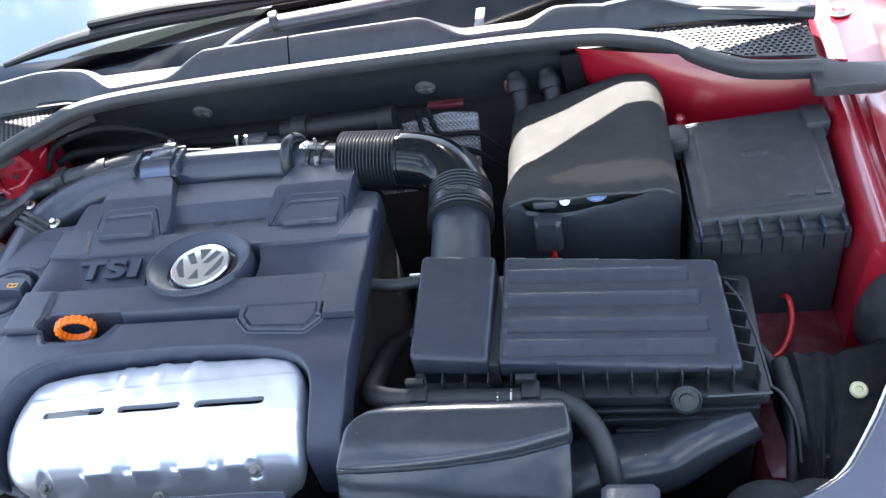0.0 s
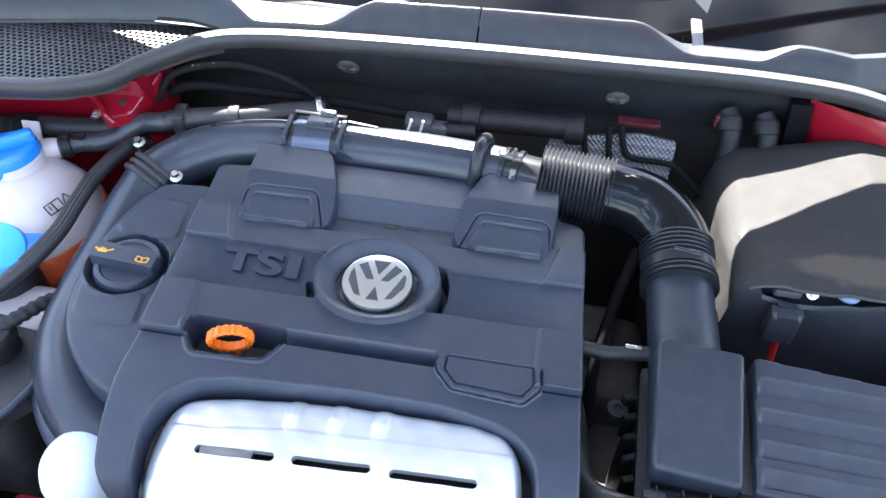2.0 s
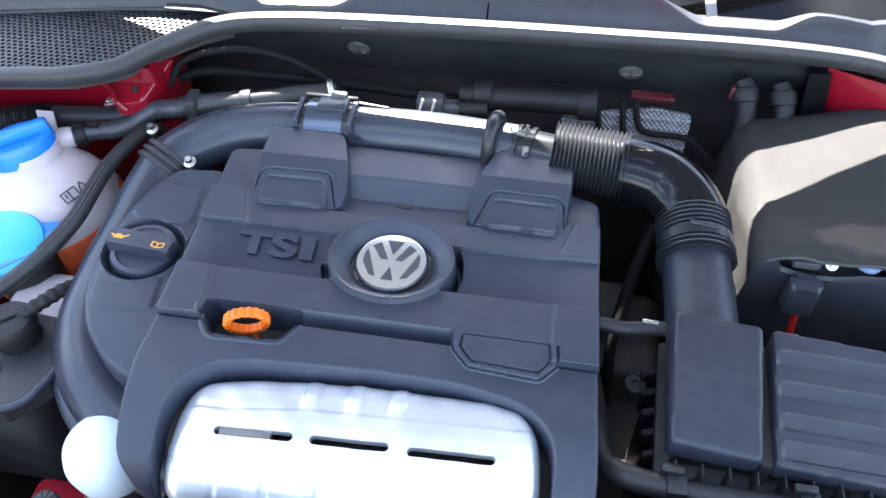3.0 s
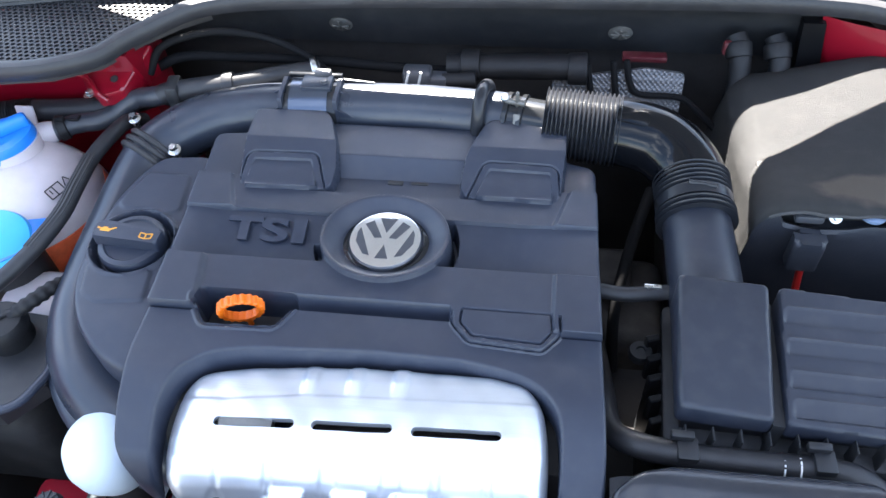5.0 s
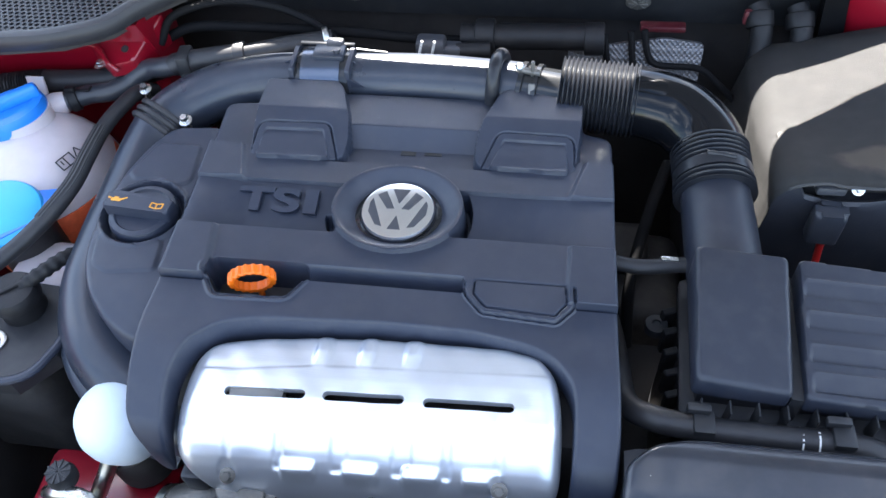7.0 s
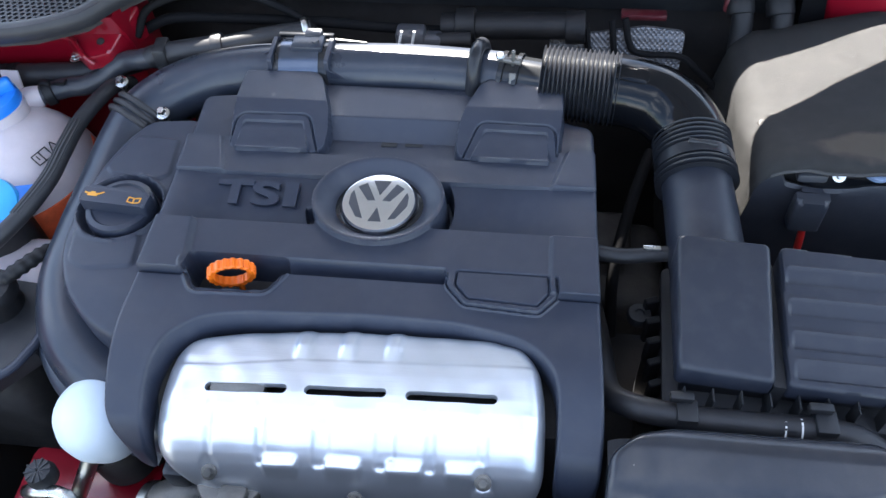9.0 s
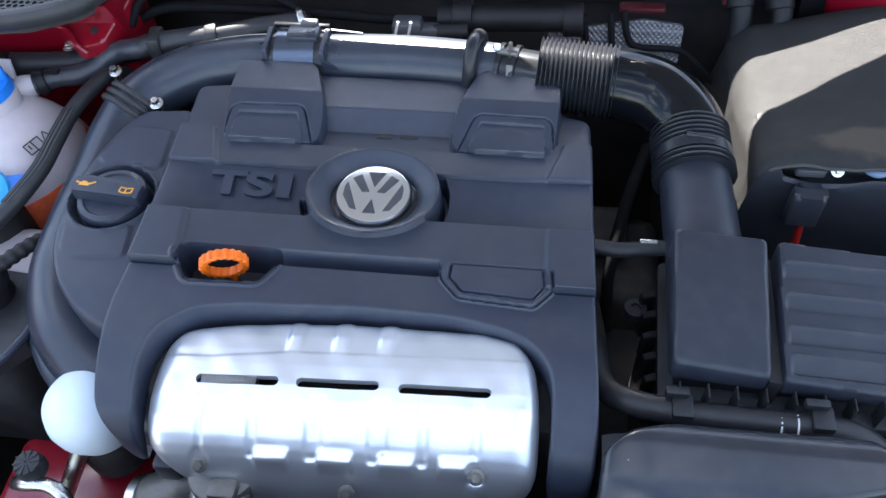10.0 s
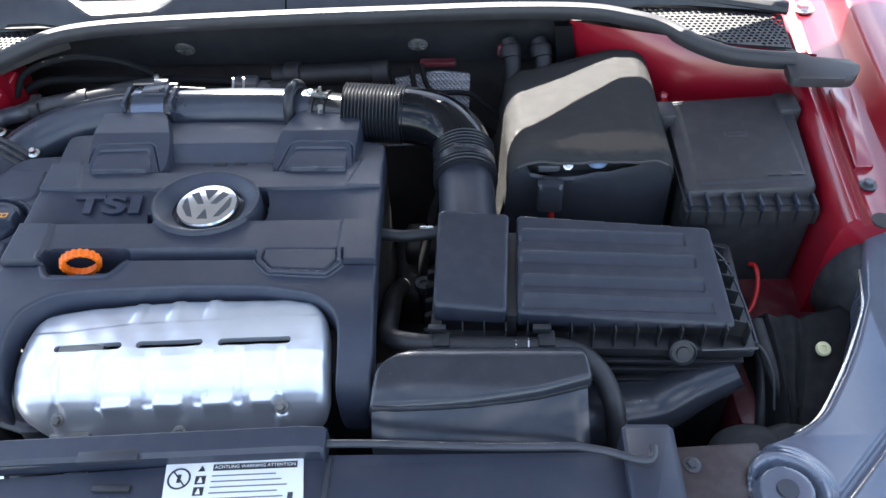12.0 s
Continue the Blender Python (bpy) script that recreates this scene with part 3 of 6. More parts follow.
def windscreen():
    root = thing("windscreen", (CX, 1.0, 1.0), "dark curved windscreen that mirrors blue sky and cloud", "windscreen")
    sec = []
    for i in range(33):
        u = -1 + 2 * i / 32
        x = CX + u * 0.72
        y0 = 0.955 + 0.07 * u * u
        sec.append([(x, y0 + 0.016, 1.0030 - 0.03 * u * u), (x, y0 + 0.42, 1.205), (x, y0 + 0.80, 1.37), (x, y0 + 0.80, 1.364), (x, y0 + 0.42, 1.199), (x, y0 + 0.016, 0.9970 - 0.03 * u * u)])
    part("pane", loft(sec), GLASS, root)
    # added band, widest where the lower glass should mirror no sky
    edge = []
    for i in range(33):
        u = -1 + 2 * i / 32
        x, y0, dz = CX + u * 0.72, 0.955 + 0.07 * u * u, 0.03 * u * u
        wide = float(np.interp(x, [-0.55, -0.45, -0.36, -0.25], [0.016, 0.030, 0.090, 0.130]))
        rise = 0.5 * (wide - 0.016)
        edge.append([(x, y0 - 0.030, 0.980 - dz), (x, y0 + 0.016, 1.0045 - dz), (x, y0 + wide, 1.0045 + rise - dz), (x, y0 + wide, 0.9980 + rise - dz), (x, y0 + 0.016, 0.9960 - dz), (x, y0 - 0.030, 0.973 - dz)])
    part("shade_band", loft(edge), GLASS_SHADE, root, "black band for the dark reflection in the lower glass")
    frit = []
    for i in range(33):
        u = -1 + 2 * i / 32
        x = CX + u * 0.72
        y0 = 0.923 + 0.07 * u * u
        frit.append([(x, y0 - 0.004, 0.979 - 0.03 * u * u), (x, y0 + 0.002, 0.986 - 0.03 * u * u), (x, y0 + 0.01, 0.989 - 0.03 * u * u), (x, y0 + 0.01, 0.975 - 0.03 * u * u)])
    part("lower_seal", loft(frit), RUBBER, root)


windscreen()


def wiper():
    root = thing("wiper", (-0.36, 0.95, 1.03), "black wiper arm and blade resting on the windscreen", "wiper")
    part("arm", tube([(0.13, 1.028, 1.070), (0.0, 0.985, 1.056), (-0.096, 0.954, 1.049), (-0.177, 0.932, 1.046), (-0.268, 0.922, 1.044), (-0.372, 0.912, 1.043)], lambda t: 0.006 + 0.006 * min(1, t * 1.5), 16, 8, 0.75), PLASTIC_WORN, root)
    part("elbow", tube([(-0.372, 0.914, 1.044), (-0.392, 0.908, 1.042), (-0.425, 0.892, 1.034), (-0.455, 0.874, 1.022)], lambda t: 0.012 - 0.004 * t, 14, 8, 0.6), PLASTIC_WORN, root)
    part("collar", rod((-0.368, 0.915, 1.044), (-0.379, 0.912, 1.043), 0.0140, 20, bevel=0.002), PLASTIC_DARK, root)
    part("blade", tube([(-0.84, 0.995, 0.996), (-0.74, 1.000, 1.014), (-0.62, 1.004, 1.026), (-0.46, 1.008, 1.030), (-0.36, 1.010, 1.032)], lambda t: 0.006 + 0.008 * math.sin(math.pi * min(1, t * 1.1)), 10, 8, 0.7), BLADE, root)
    part("blade_spine", tube([(-0.685, 1.006, 1.034), (-0.56, 1.010, 1.040), (-0.40, 1.012, 1.038), (-0.27, 1.012, 1.034)], 0.0065, 8, 8), BLADE, root)


wiper()


def right_wing():
    """The painted strut tower, the wing rail and the wing beyond it."""
    root = thing("right_wing", (0.26, 0.65, 0.9), "red painted wing with bolted rail and inner tower", "wing", kind="structure")
    # inner tower wall under the seal
    sec = []
    for i in range(21):
        t = i / 20
        x = -0.004 + 0.274 * t
        y = 0.849 - 0.072 * t ** 0.8
        lean = min(1, t * 3 - 0.3)   # upright at the bulkhead, sloping out towards the wing
        s = 0.024 * (1 - t) ** 2   # its inner edge slants outwards going down
        sec.append([(x, y - 0.004, 0.997 - 0.010 * t), (x + 0.3 * s, y - 0.006 - 0.012 * math.sin(t * 3.1), 0.966), (x + 0.7 * s, y - 0.020 * lean, 0.920), (x + s, y - 0.030 * lean, 0.84), (x + s, y - 0.03 * lean, 0.62), (x + s, y + 0.01, 0.62), (x + 0.3 * s, y + 0.01, 0.960), (x + 0.1 * s, y + 0.002, 0.982)])
    part("tower_wall", loft(sec), RED, root)
    part("tower_edge", loft([[(a, 0.853, z), (a, 0.838, z), (b, 0.838, z), (b, 0.853, z)] for a, b, z in ((-0.022, -0.001, 0.992), (-0.018, 0.005, 0.955), (-0.012, 0.014, 0.90), (-0.008, 0.020, 0.80))]), BLADE, root, "black edge strip on the tower")
    part("tower_ledge", prism(round2d([(0.05, 0.79), (0.07, 0.735), (0.10, 0.715), (0.265, 0.715), (0.265, 0.80), (0.10, 0.82)], 0.015), 0.80, 0.905, 0.012, 4), RED, root)
    # wing rail: a channel with two raised beads
    rail = []
    for i in range(41):
        y = 0.532 + 0.523 * i / 40
        k = (y - 0.50) / 0.23
        xi = 0.235 + 0.014 * k + 0.006 * max(0, k - 1) ** 2
        z = 0.950 + 0.012 * k
        prof = [(-0.010, -0.33), (-0.008, -0.040), (-0.004, -0.012), (0.002, 0.000), (0.007, 0.004), (0.012, 0.002), (0.016, -0.004), (0.020, -0.006), (0.024, -0.003), (0.027, -0.005), (0.030, -0.0065), (0.066, -0.0065), (0.070, -0.002), (0.076, 0.010), (0.080, 0.016), (0.086, 0.018), (0.110, 0.016), (0.20, -0.005), (0.30, -0.08), (0.34, -0.25), (0.34, -0.33)]
        rail.append([(xi + a, y, z + b) for a, b in prof])
    part("wing_rail", loft(rail), RED, root)
    part("rail_rib", prism(round2d([(0.283, 0.745), (0.307, 0.745), (0.289, 0.612), (0.270, 0.612)], 0.003), 0.930, 0.9535, 0.002, 2, tilt=lambda x, y: (y - 0.60) * 0.052), RED, root)
    bolt((0.276, 0.588, 0.9505), 0.0055, 0.005, root, material=EMBLEM_DARK)
    bolt((0.300, 0.915, 0.968), 0.009, 0.007, root)
    # dark disc stands for the shade in the hole
    part("rail_hole", lathe([(0.010, 0), (0.011, 0.002), (0.0085, 0.0025)], (0.274, 0.538, 0.946), 20), SHADOW, root)
    stud = lathe([(0.009, 0), (0.0095, 0.012), (0.006, 0.018), (0.006, 0.026), (0.003, 0.029)], (0.103, 0.765, 0.915), 18)
    part("tower_stud", stud, RED, root)


right_wing()


def left_wing():
    root = thing("left_wing", (-0.85, 0.75, 0.85), "red painted inner tower with folded corner", "wing", kind="structure")
    part("tower_wall", loft([[(x, 0.755 - 0.10 * t, 0.985), (x, 0.768 - 0.08 * t, 0.955), (x, 0.775 - 0.08 * t, 0.935), (x, 0.778 - 0.08 * t, 0.60), (x, 0.83 - 0.1 * t, 0.60), (x, 0.83 - 0.1 * t, 0.985)] for x, t in [(-0.69, 0), (-0.75, 0.05), (-0.82, 0.1), (-0.90, 0.2), (-1.0, 0.4)]]), RED, root)
    part("tower_corner", prism(round2d([(-0.768, 0.800), (-0.760, 0.768), (-0.727, 0.738), (-0.702, 0.746), (-0.684, 0.800)], 0.003, 3), 0.932, 0.949, 0.003, 3, tilt=lambda x, y: 0.35 * (y - 0.745)), RED, root)
    part("corner_fold", tube([(-0.772, 0.764, 0.953), (-0.745, 0.757, 0.955), (-0.728, 0.740, 0.949), (-0.718, 0.737, 0.941)], 0.0025, 8, 5), RED, root)
    # small dark disc in place of a shaded hole
    part("corner_hole", lathe([(0.0038, 0), (0.0042, 0.001), (0.003, 0.0012)], (0, 0, 0), 16, Matrix.Translation((-0.714, 0.757, 0.9535)) @ Matrix.Rotation(radians(19), 4, "X")), SHADOW, root)
    bolt((-0.748, 0.754, 0.934), 0.0042, 0.005, root)
    rail = []
    for i in range(11):
        y = 0.25 + 0.75 * i / 10
        prof = [(0.004, -0.33), (0.0, -0.01), (-0.02, 0.0), (-0.06, -0.01), (-0.10, 0.0), (-0.2, -0.02), (-0.28, -0.33)]
        rail.append([(-0.93 + a, y, 0.96 + b) for a, b in prof])
    part("wing_rail", loft(rail), RED, root)


left_wing()


# ---- engine ----
def engine_block():
    root = thing("engine_block", (-0.39, 0.52, 0.41), "grimy dark engine block under its plastic cover", "engine")
    part("block", rbox(-0.385, 0.535, 0.66, 0.33, 0.30, 0.50, 0.02), GRIME, root)
    part("head", rbox(-0.395, 0.555, 0.893, 0.35, 0.24, 0.060, 0.012), GRIME, root)
    part("manifold", rbox(-0.38, 0.400, 0.80, 0.24, 0.10, 0.16, 0.03), GRIME, root)
    # grey lagging seen through the gap over the shield
    part("lagging", tube([(-0.510, 0.446, 0.925), (-0.492, 0.455, 0.932), (-0.472, 0.459, 0.934), (-0.455, 0.461, 0.930)], 0.006, 12), ALU_ROUGH, root, "grey heat lagging")
    part("lagging", tube([(-0.49, 0.395, 0.925), (-0.465, 0.398, 0.927), (-0.452, 0.398, 0.925)], 0.009, 12), ALU_ROUGH, root, "grey heat lagging")
    part("gearbox", rbox(-0.12, 0.55, 0.60, 0.30, 0.30, 0.24, 0.04), GRIME, root)
    part("gear_casting", join(rbox(-0.175, 0.660, 0.72, 0.10, 0.12, 0.10, 0.02, 3), rbox(-0.185, 0.680, 0.780, 0.045, 0.055, 0.03, 0.008, 3)), CAST, root, "brown cast gearbox top")
    part("gear_cable", tube([(-0.180, 0.585, 0.74), (-0.183, 0.620, 0.800), (-0.170, 0.675, 0.838), (-0.150, 0.74, 0.850)], 0.006, 12), LOOM, root)
    return root


engine_block()

EMB = (-0.3915, 0.5625)   # the middle of the round emblem


def mirror_x(pts):
    return [(2 * EMB[0] - x, y) for x, y in pts]


PAD = [(-0.540, 0.703), (-0.471, 0.704), (-0.463, 0.694), (-0.451, 0.658), (-0.4475, 0.636), (-0.449, 0.6185), (-0.4575, 0.6130), (-0.5285, 0.6120), (-0.5345, 0.6175), (-0.5370, 0.632), (-0.5390, 0.658)]
PAD_PANEL = [(-0.5290, 0.6115), (-0.5260, 0.6410), (-0.4725, 0.6420), (-0.4620, 0.6125)]
HEX_OUT = [(-0.329, 0.500), (-0.243, 0.500), (-0.241, 0.478), (-0.255, 0.4615), (-0.312, 0.4655), (-0.327, 0.482)]
HEX_IN = [(-0.319, 0.4965), (-0.250, 0.4965), (-0.2485, 0.481), (-0.257, 0.469), (-0.309, 0.472), (-0.3195, 0.484)]
WELL = [(-0.534, 0.486), (-0.521, 0.466), (-0.464, 0.468), (-0.452, 0.488), (-0.4505, 0.4990), (-0.5325, 0.4990)]


def engine_cover():
    root = thing("engine_cover", (EMB[0], EMB[1], 0.90), "matt black plastic engine cover with round emblem and raised letters", "engine cover")
    outline = [(-0.580, 0.686), (-0.577, 0.634), (-0.574, 0.582), (-0.571, 0.479), (-0.572, 0.441), (-0.567, 0.391), (-0.563, 0.368), (-0.556, 0.357), (-0.545, 0.351), (-0.533, 0.350), (-0.535, 0.372), (-0.536, 0.399), (-0.529, 0.424), (-0.508, 0.441), (-0.478, 0.447),
               (-0.384, 0.452), (-0.316, 0.451), (-0.275, 0.4435), (-0.256, 0.435), (-0.243, 0.419), (-0.239, 0.403), (-0.238, 0.375), (-0.239, 0.349), (-0.208, 0.349), (-0.207, 0.385), (-0.208, 0.41), (-0.210, 0.446), (-0.213, 0.528), (-0.216, 0.633), (-0.217, 0.664), (-0.245, 0.670), (-0.250, 0.698), (-0.535, 0.700), (-0.545, 0.690)]
    body = d_poly(round2d(outline, 0.010, 4))
    padl, padr = d_poly(round2d(PAD, 0.006)), d_poly(round2d(mirror_x(PAD), 0.006))
    pnl, pnr = d_poly(round2d(PAD_PANEL, 0.0025)), d_poly(round2d(mirror_x(PAD_PANEL), 0.0025))
    hex_o, hex_i = d_poly(round2d(HEX_OUT, 0.004)), d_poly(round2d(HEX_IN, 0.002))
    well = d_poly(round2d(WELL, 0.005))
    bez_out, bez_in = d_oval(*EMB, 0.0555, 0.0470), d_oval(*EMB, 0.0440, 0.0400)
    rec_l = d_box(-0.575, -0.4400, 0.5335, 0.5860)
    rec_r = d_box(-0.3440, -0.210, 0.5365, 0.5860)
    whole = lambda x, y: np.minimum(body(x, y), np.minimum(padl(x, y), padr(x, y)))

    soft = lambda k: k * k * (3 - 2 * k)

    def height(x, y):
        b, pl, pr = body(x, y), padl(x, y), padr(x, y)
        pad = np.minimum(pl, pr)
        side = np.abs(x - EMB[0])
        z = 0.957 + 0 * x
        # hind panel between the pads, its ramp and the trough before it
        mid = step(side - 0.078, 0.004)
        z = z + mid * (0.0135 * np.clip((y - 0.637) / 0.017, 0, 1) - 0.0080 * np.clip((y - 0.6115) / 0.0015, 0, 1) - 0.06 * np.clip(y - 0.656, 0, 1))
        # raised tiles at the shoulders, lower ones behind them
        inner = 0.1405 + 0.30 * (y - 0.587)
        z = z + 0.0034 * step(inner - side, 0.005) * step(y - 0.6265, 0.0013) * step(0.5850 - y, 0.0013)
        z = z - 0.0050 * step(0.6275 - y, 0.0013) * step(0.146 - side, 0.004)
        # the two pads, each with a sunk sloping panel under an arch
        pz = 0.9715 - 0.0145 * np.clip((0.664 - y) / 0.050, 0, 1) ** 1.15
        z = z + (pz - z) * step(pad, 0.0022)
        pn = np.minimum(pnl(x, y), pnr(x, y))
        z = z + (0.0062 * np.clip((0.6415 - y) / 0.029, 0, 1) - 0.0020) * step(pn, 0.0011) * (pad < 0.002)
        z = z - 0.0024 * step(np.abs(pn - 0.0070) - 0.0007, 0.0013) * (pad < 0.0)
        # recessed bands beside the emblem, deepest next to it
        deep = 0.0036 + 0.0115 * np.clip((0.5850 - y) / 0.050, 0, 1)
        z = z - deep * step(rec_l(x, y), 0.0011) * soft(np.clip((x + 0.568) / 0.05, 0, 1)) - deep * step(rec_r(x, y), 0.0011) * soft(np.clip((-0.222 - x) / 0.06, 0, 1))
        # the panel's front slope, and the lower front part with its lip
        hex_in = 1 - step(hex_o(x, y), 0.0020)
        flank = np.maximum(step(x + 0.533, 0.002), step(-0.2435 - x, 0.002))
        edge_y = 0.4985 - 0.0185 * flank
        z = z - (0.0145 - 0.004 * flank) * np.clip((edge_y - y) / (0.0060 - 0.0040 * flank), 0, 1) * hex_in
        z = z + (0.0112 - 0.004 * flank) * step(y - (0.4855 - 0.0077 * flank), 0.0012) * hex_in
        z = z - 0.0030 * step(np.abs(hex_i(x, y)) - 0.0006, 0.0016) - 0.0036 * step(np.abs(hex_o(x, y) + 0.0014) - 0.0008, 0.0018) * (y < 0.494)
        # raised shoulders beside the front slope
        z = z + 0.0042 * step(x + 0.531 + 0.15 * (y - 0.480), 0.0055) * step(0.4800 - y, 0.0012) * step(y - 0.5315, 0.0013)
        z = z + 0.0034 * step(-(x + 0.2490), 0.004) * step(0.4800 - y, 0.0012) * step(y - 0.5345, 0.0013)
        # emblem dish with its rim and the dark ring round the badge
        oval = bez_out(x, y)
        gap = step(np.abs(oval - 0.0030) - 0.0022, 0.0014)
        z = z - 0.022 * gap * np.clip((x - EMB[0] - 0.046) / 0.004, 0, 1) * step(rec_r(x, y) + 0.001, 0.001) - 0.012 * gap * np.clip((EMB[0] - 0.047 - x) / 0.004, 0, 1) * step(rec_l(x, y) + 0.001, 0.001) * step(y - 0.556, 0.006)
        z = z + (0.9612 - z) * step(oval, 0.0014)
        z = z - 0.0125 * np.clip(-(oval + 0.0030) / 0.0135, 0, 1) ** 1.2
        # lip round the dipstick well
        w = well(x, y)
        z = z + 0.0014 * step(np.abs(w - 0.0036) - 0.0010, 0.0018) * step(y - 0.489, 0.008) - 0.0018 * step(np.abs(w - 0.0008) - 0.0006, 0.0018) * step(y - 0.489, 0.008) - 0.040 * step(w + 0.0015, 0.0020)
        # legs fall forward
        z = z - 0.024 * np.clip((0.430 - y) / 0.070, 0, 1.2) ** 1.8 - 0.016 * np.clip((0.368 - y) / 0.018, 0, 1) ** 2
        edge = np.minimum(b, pad)
        return z - roll_off(edge, 0.0030)

    part("cover", field(whole, height, (-0.590, -0.200, 0.340, 0.712), 0.00075, depth=0.026), PLASTIC, root, "", 38)
    # raised letters
    for ch, dx, wide in (("T", -0.5165, 1.60), ("S", -0.4895, 1.75), ("I", -0.4675, 2.2)):
        m = Matrix.Translation((dx, 0.5655, 0.9521)) @ Matrix.Rotation(radians(12.6), 4, "X") @ Matrix.Diagonal((wide, 1, 1, 1))
        part("letter", letters(ch, 0.0305, m, 0.0014, 0.0011), PLASTIC, root, "raised black letter")
    # emblem: a satin disc with dark wedge-shaped fields
    disc = part("emblem", lathe([(0.0312, 0.9470), (0.0312, 0.9535), (0.0300, 0.9552), (0.0290, 0.9555)], (EMB[0], EMB[1], 0), 56), CHROME, root, "satin chrome round emblem")
    wedges = ([(-0.0075, 0.0225), (0.0075, 0.0225), (0.0000, 0.0065)], [(-0.0055, -0.0215), (0.0055, -0.0215), (0.0000, -0.0065)],
              [(-0.0195, 0.0150), (-0.0125, 0.0195), (-0.0030, 0.0010), (-0.0095, 0.0005)], [(0.0195, 0.0150), (0.0125, 0.0195), (0.0030, 0.0010), (0.0095, 0.0005)],
              [(-0.0245, 0.0060), (-0.0225, 0.0110), (-0.0105, -0.0190), (-0.0165, -0.0175), (-0.0245, -0.0040)], [(0.0245, 0.0060), (0.0225, 0.0110), (0.0105, -0.0190), (0.0165, -0.0175), (0.0245, -0.0040)])
    for w in wedges:
        part("wedge", prism([(EMB[0] + x, EMB[1] + y) for x, y in w], 0.9550, 0.9558, 0), EMBLEM_DARK, disc)
    part("ring", lathe([(0.0375, 0.944), (0.0375, 0.949), (0.0330, 0.9505), (0.0318, 0.950), (0.0318, 0.944)], (EMB[0], EMB[1], 0), 56), PLASTIC_GLOSS, root)
    part("notch", rbox(EMB[0] + 0.001, EMB[1] - 0.0385, 0.951, 0.020, 0.007, 0.004, 0.001), PLASTIC_DARK, root)
    # solid dark blocks give the shade of the vent slits
    part("vent_slit", rbox(-0.395, 0.6340, 0.9472, 0.014, 0.005, 0.006, 0.001), SHADOW, root)
    part("vent_slit", rbox(-0.373, 0.6345, 0.9470, 0.016, 0.0035, 0.006, 0.001), SHADOW, root)
    return root


engine_cover()


def dipstick():
    c = Vector((-0.4950, 0.4830, 0.9530))
    root = thing("dipstick", (c.x, c.y, 0.92), "orange ribbed dipstick ring handle in the engine cover", "dipstick")
    bm = bmesh.new()
    seg, rings = 72, []
    for j in range(seg):
        a = 2 * math.pi * j / seg
        r = 0.0178 + (0.0011 if (j // 2) % 2 else -0.0004)
        s = 0.0006 if (j // 2) % 2 else 0.0
        prof = [(0.0138 + s, -0.0036), (r - 0.001, -0.0042), (r, -0.0032), (r, 0.0032), (r - 0.001, 0.0042), (0.0138 + s, 0.0036)]
        rings.append([bm.verts.new((q * math.cos(a), q * math.sin(a), h)) for q, h in prof])
    for j in range(seg):
        p, q = rings[j], rings[(j + 1) % seg]
        for k in range(6):
            bm.faces.new((p[k], p[(k + 1) % 6], q[(k + 1) % 6], q[k]))
    bm.transform(Matrix.Translation(c) @ Matrix.Rotation(radians(16), 4, "Z") @ Matrix.Rotation(radians(102), 4, "X"))
    part("ring", bm, ORANGE, root)
    part("stem", rod((c.x, c.y + 0.006, 0.905), (c.x, c.y + 0.005, 0.936), 0.0025), ORANGE, root)


dipstick()


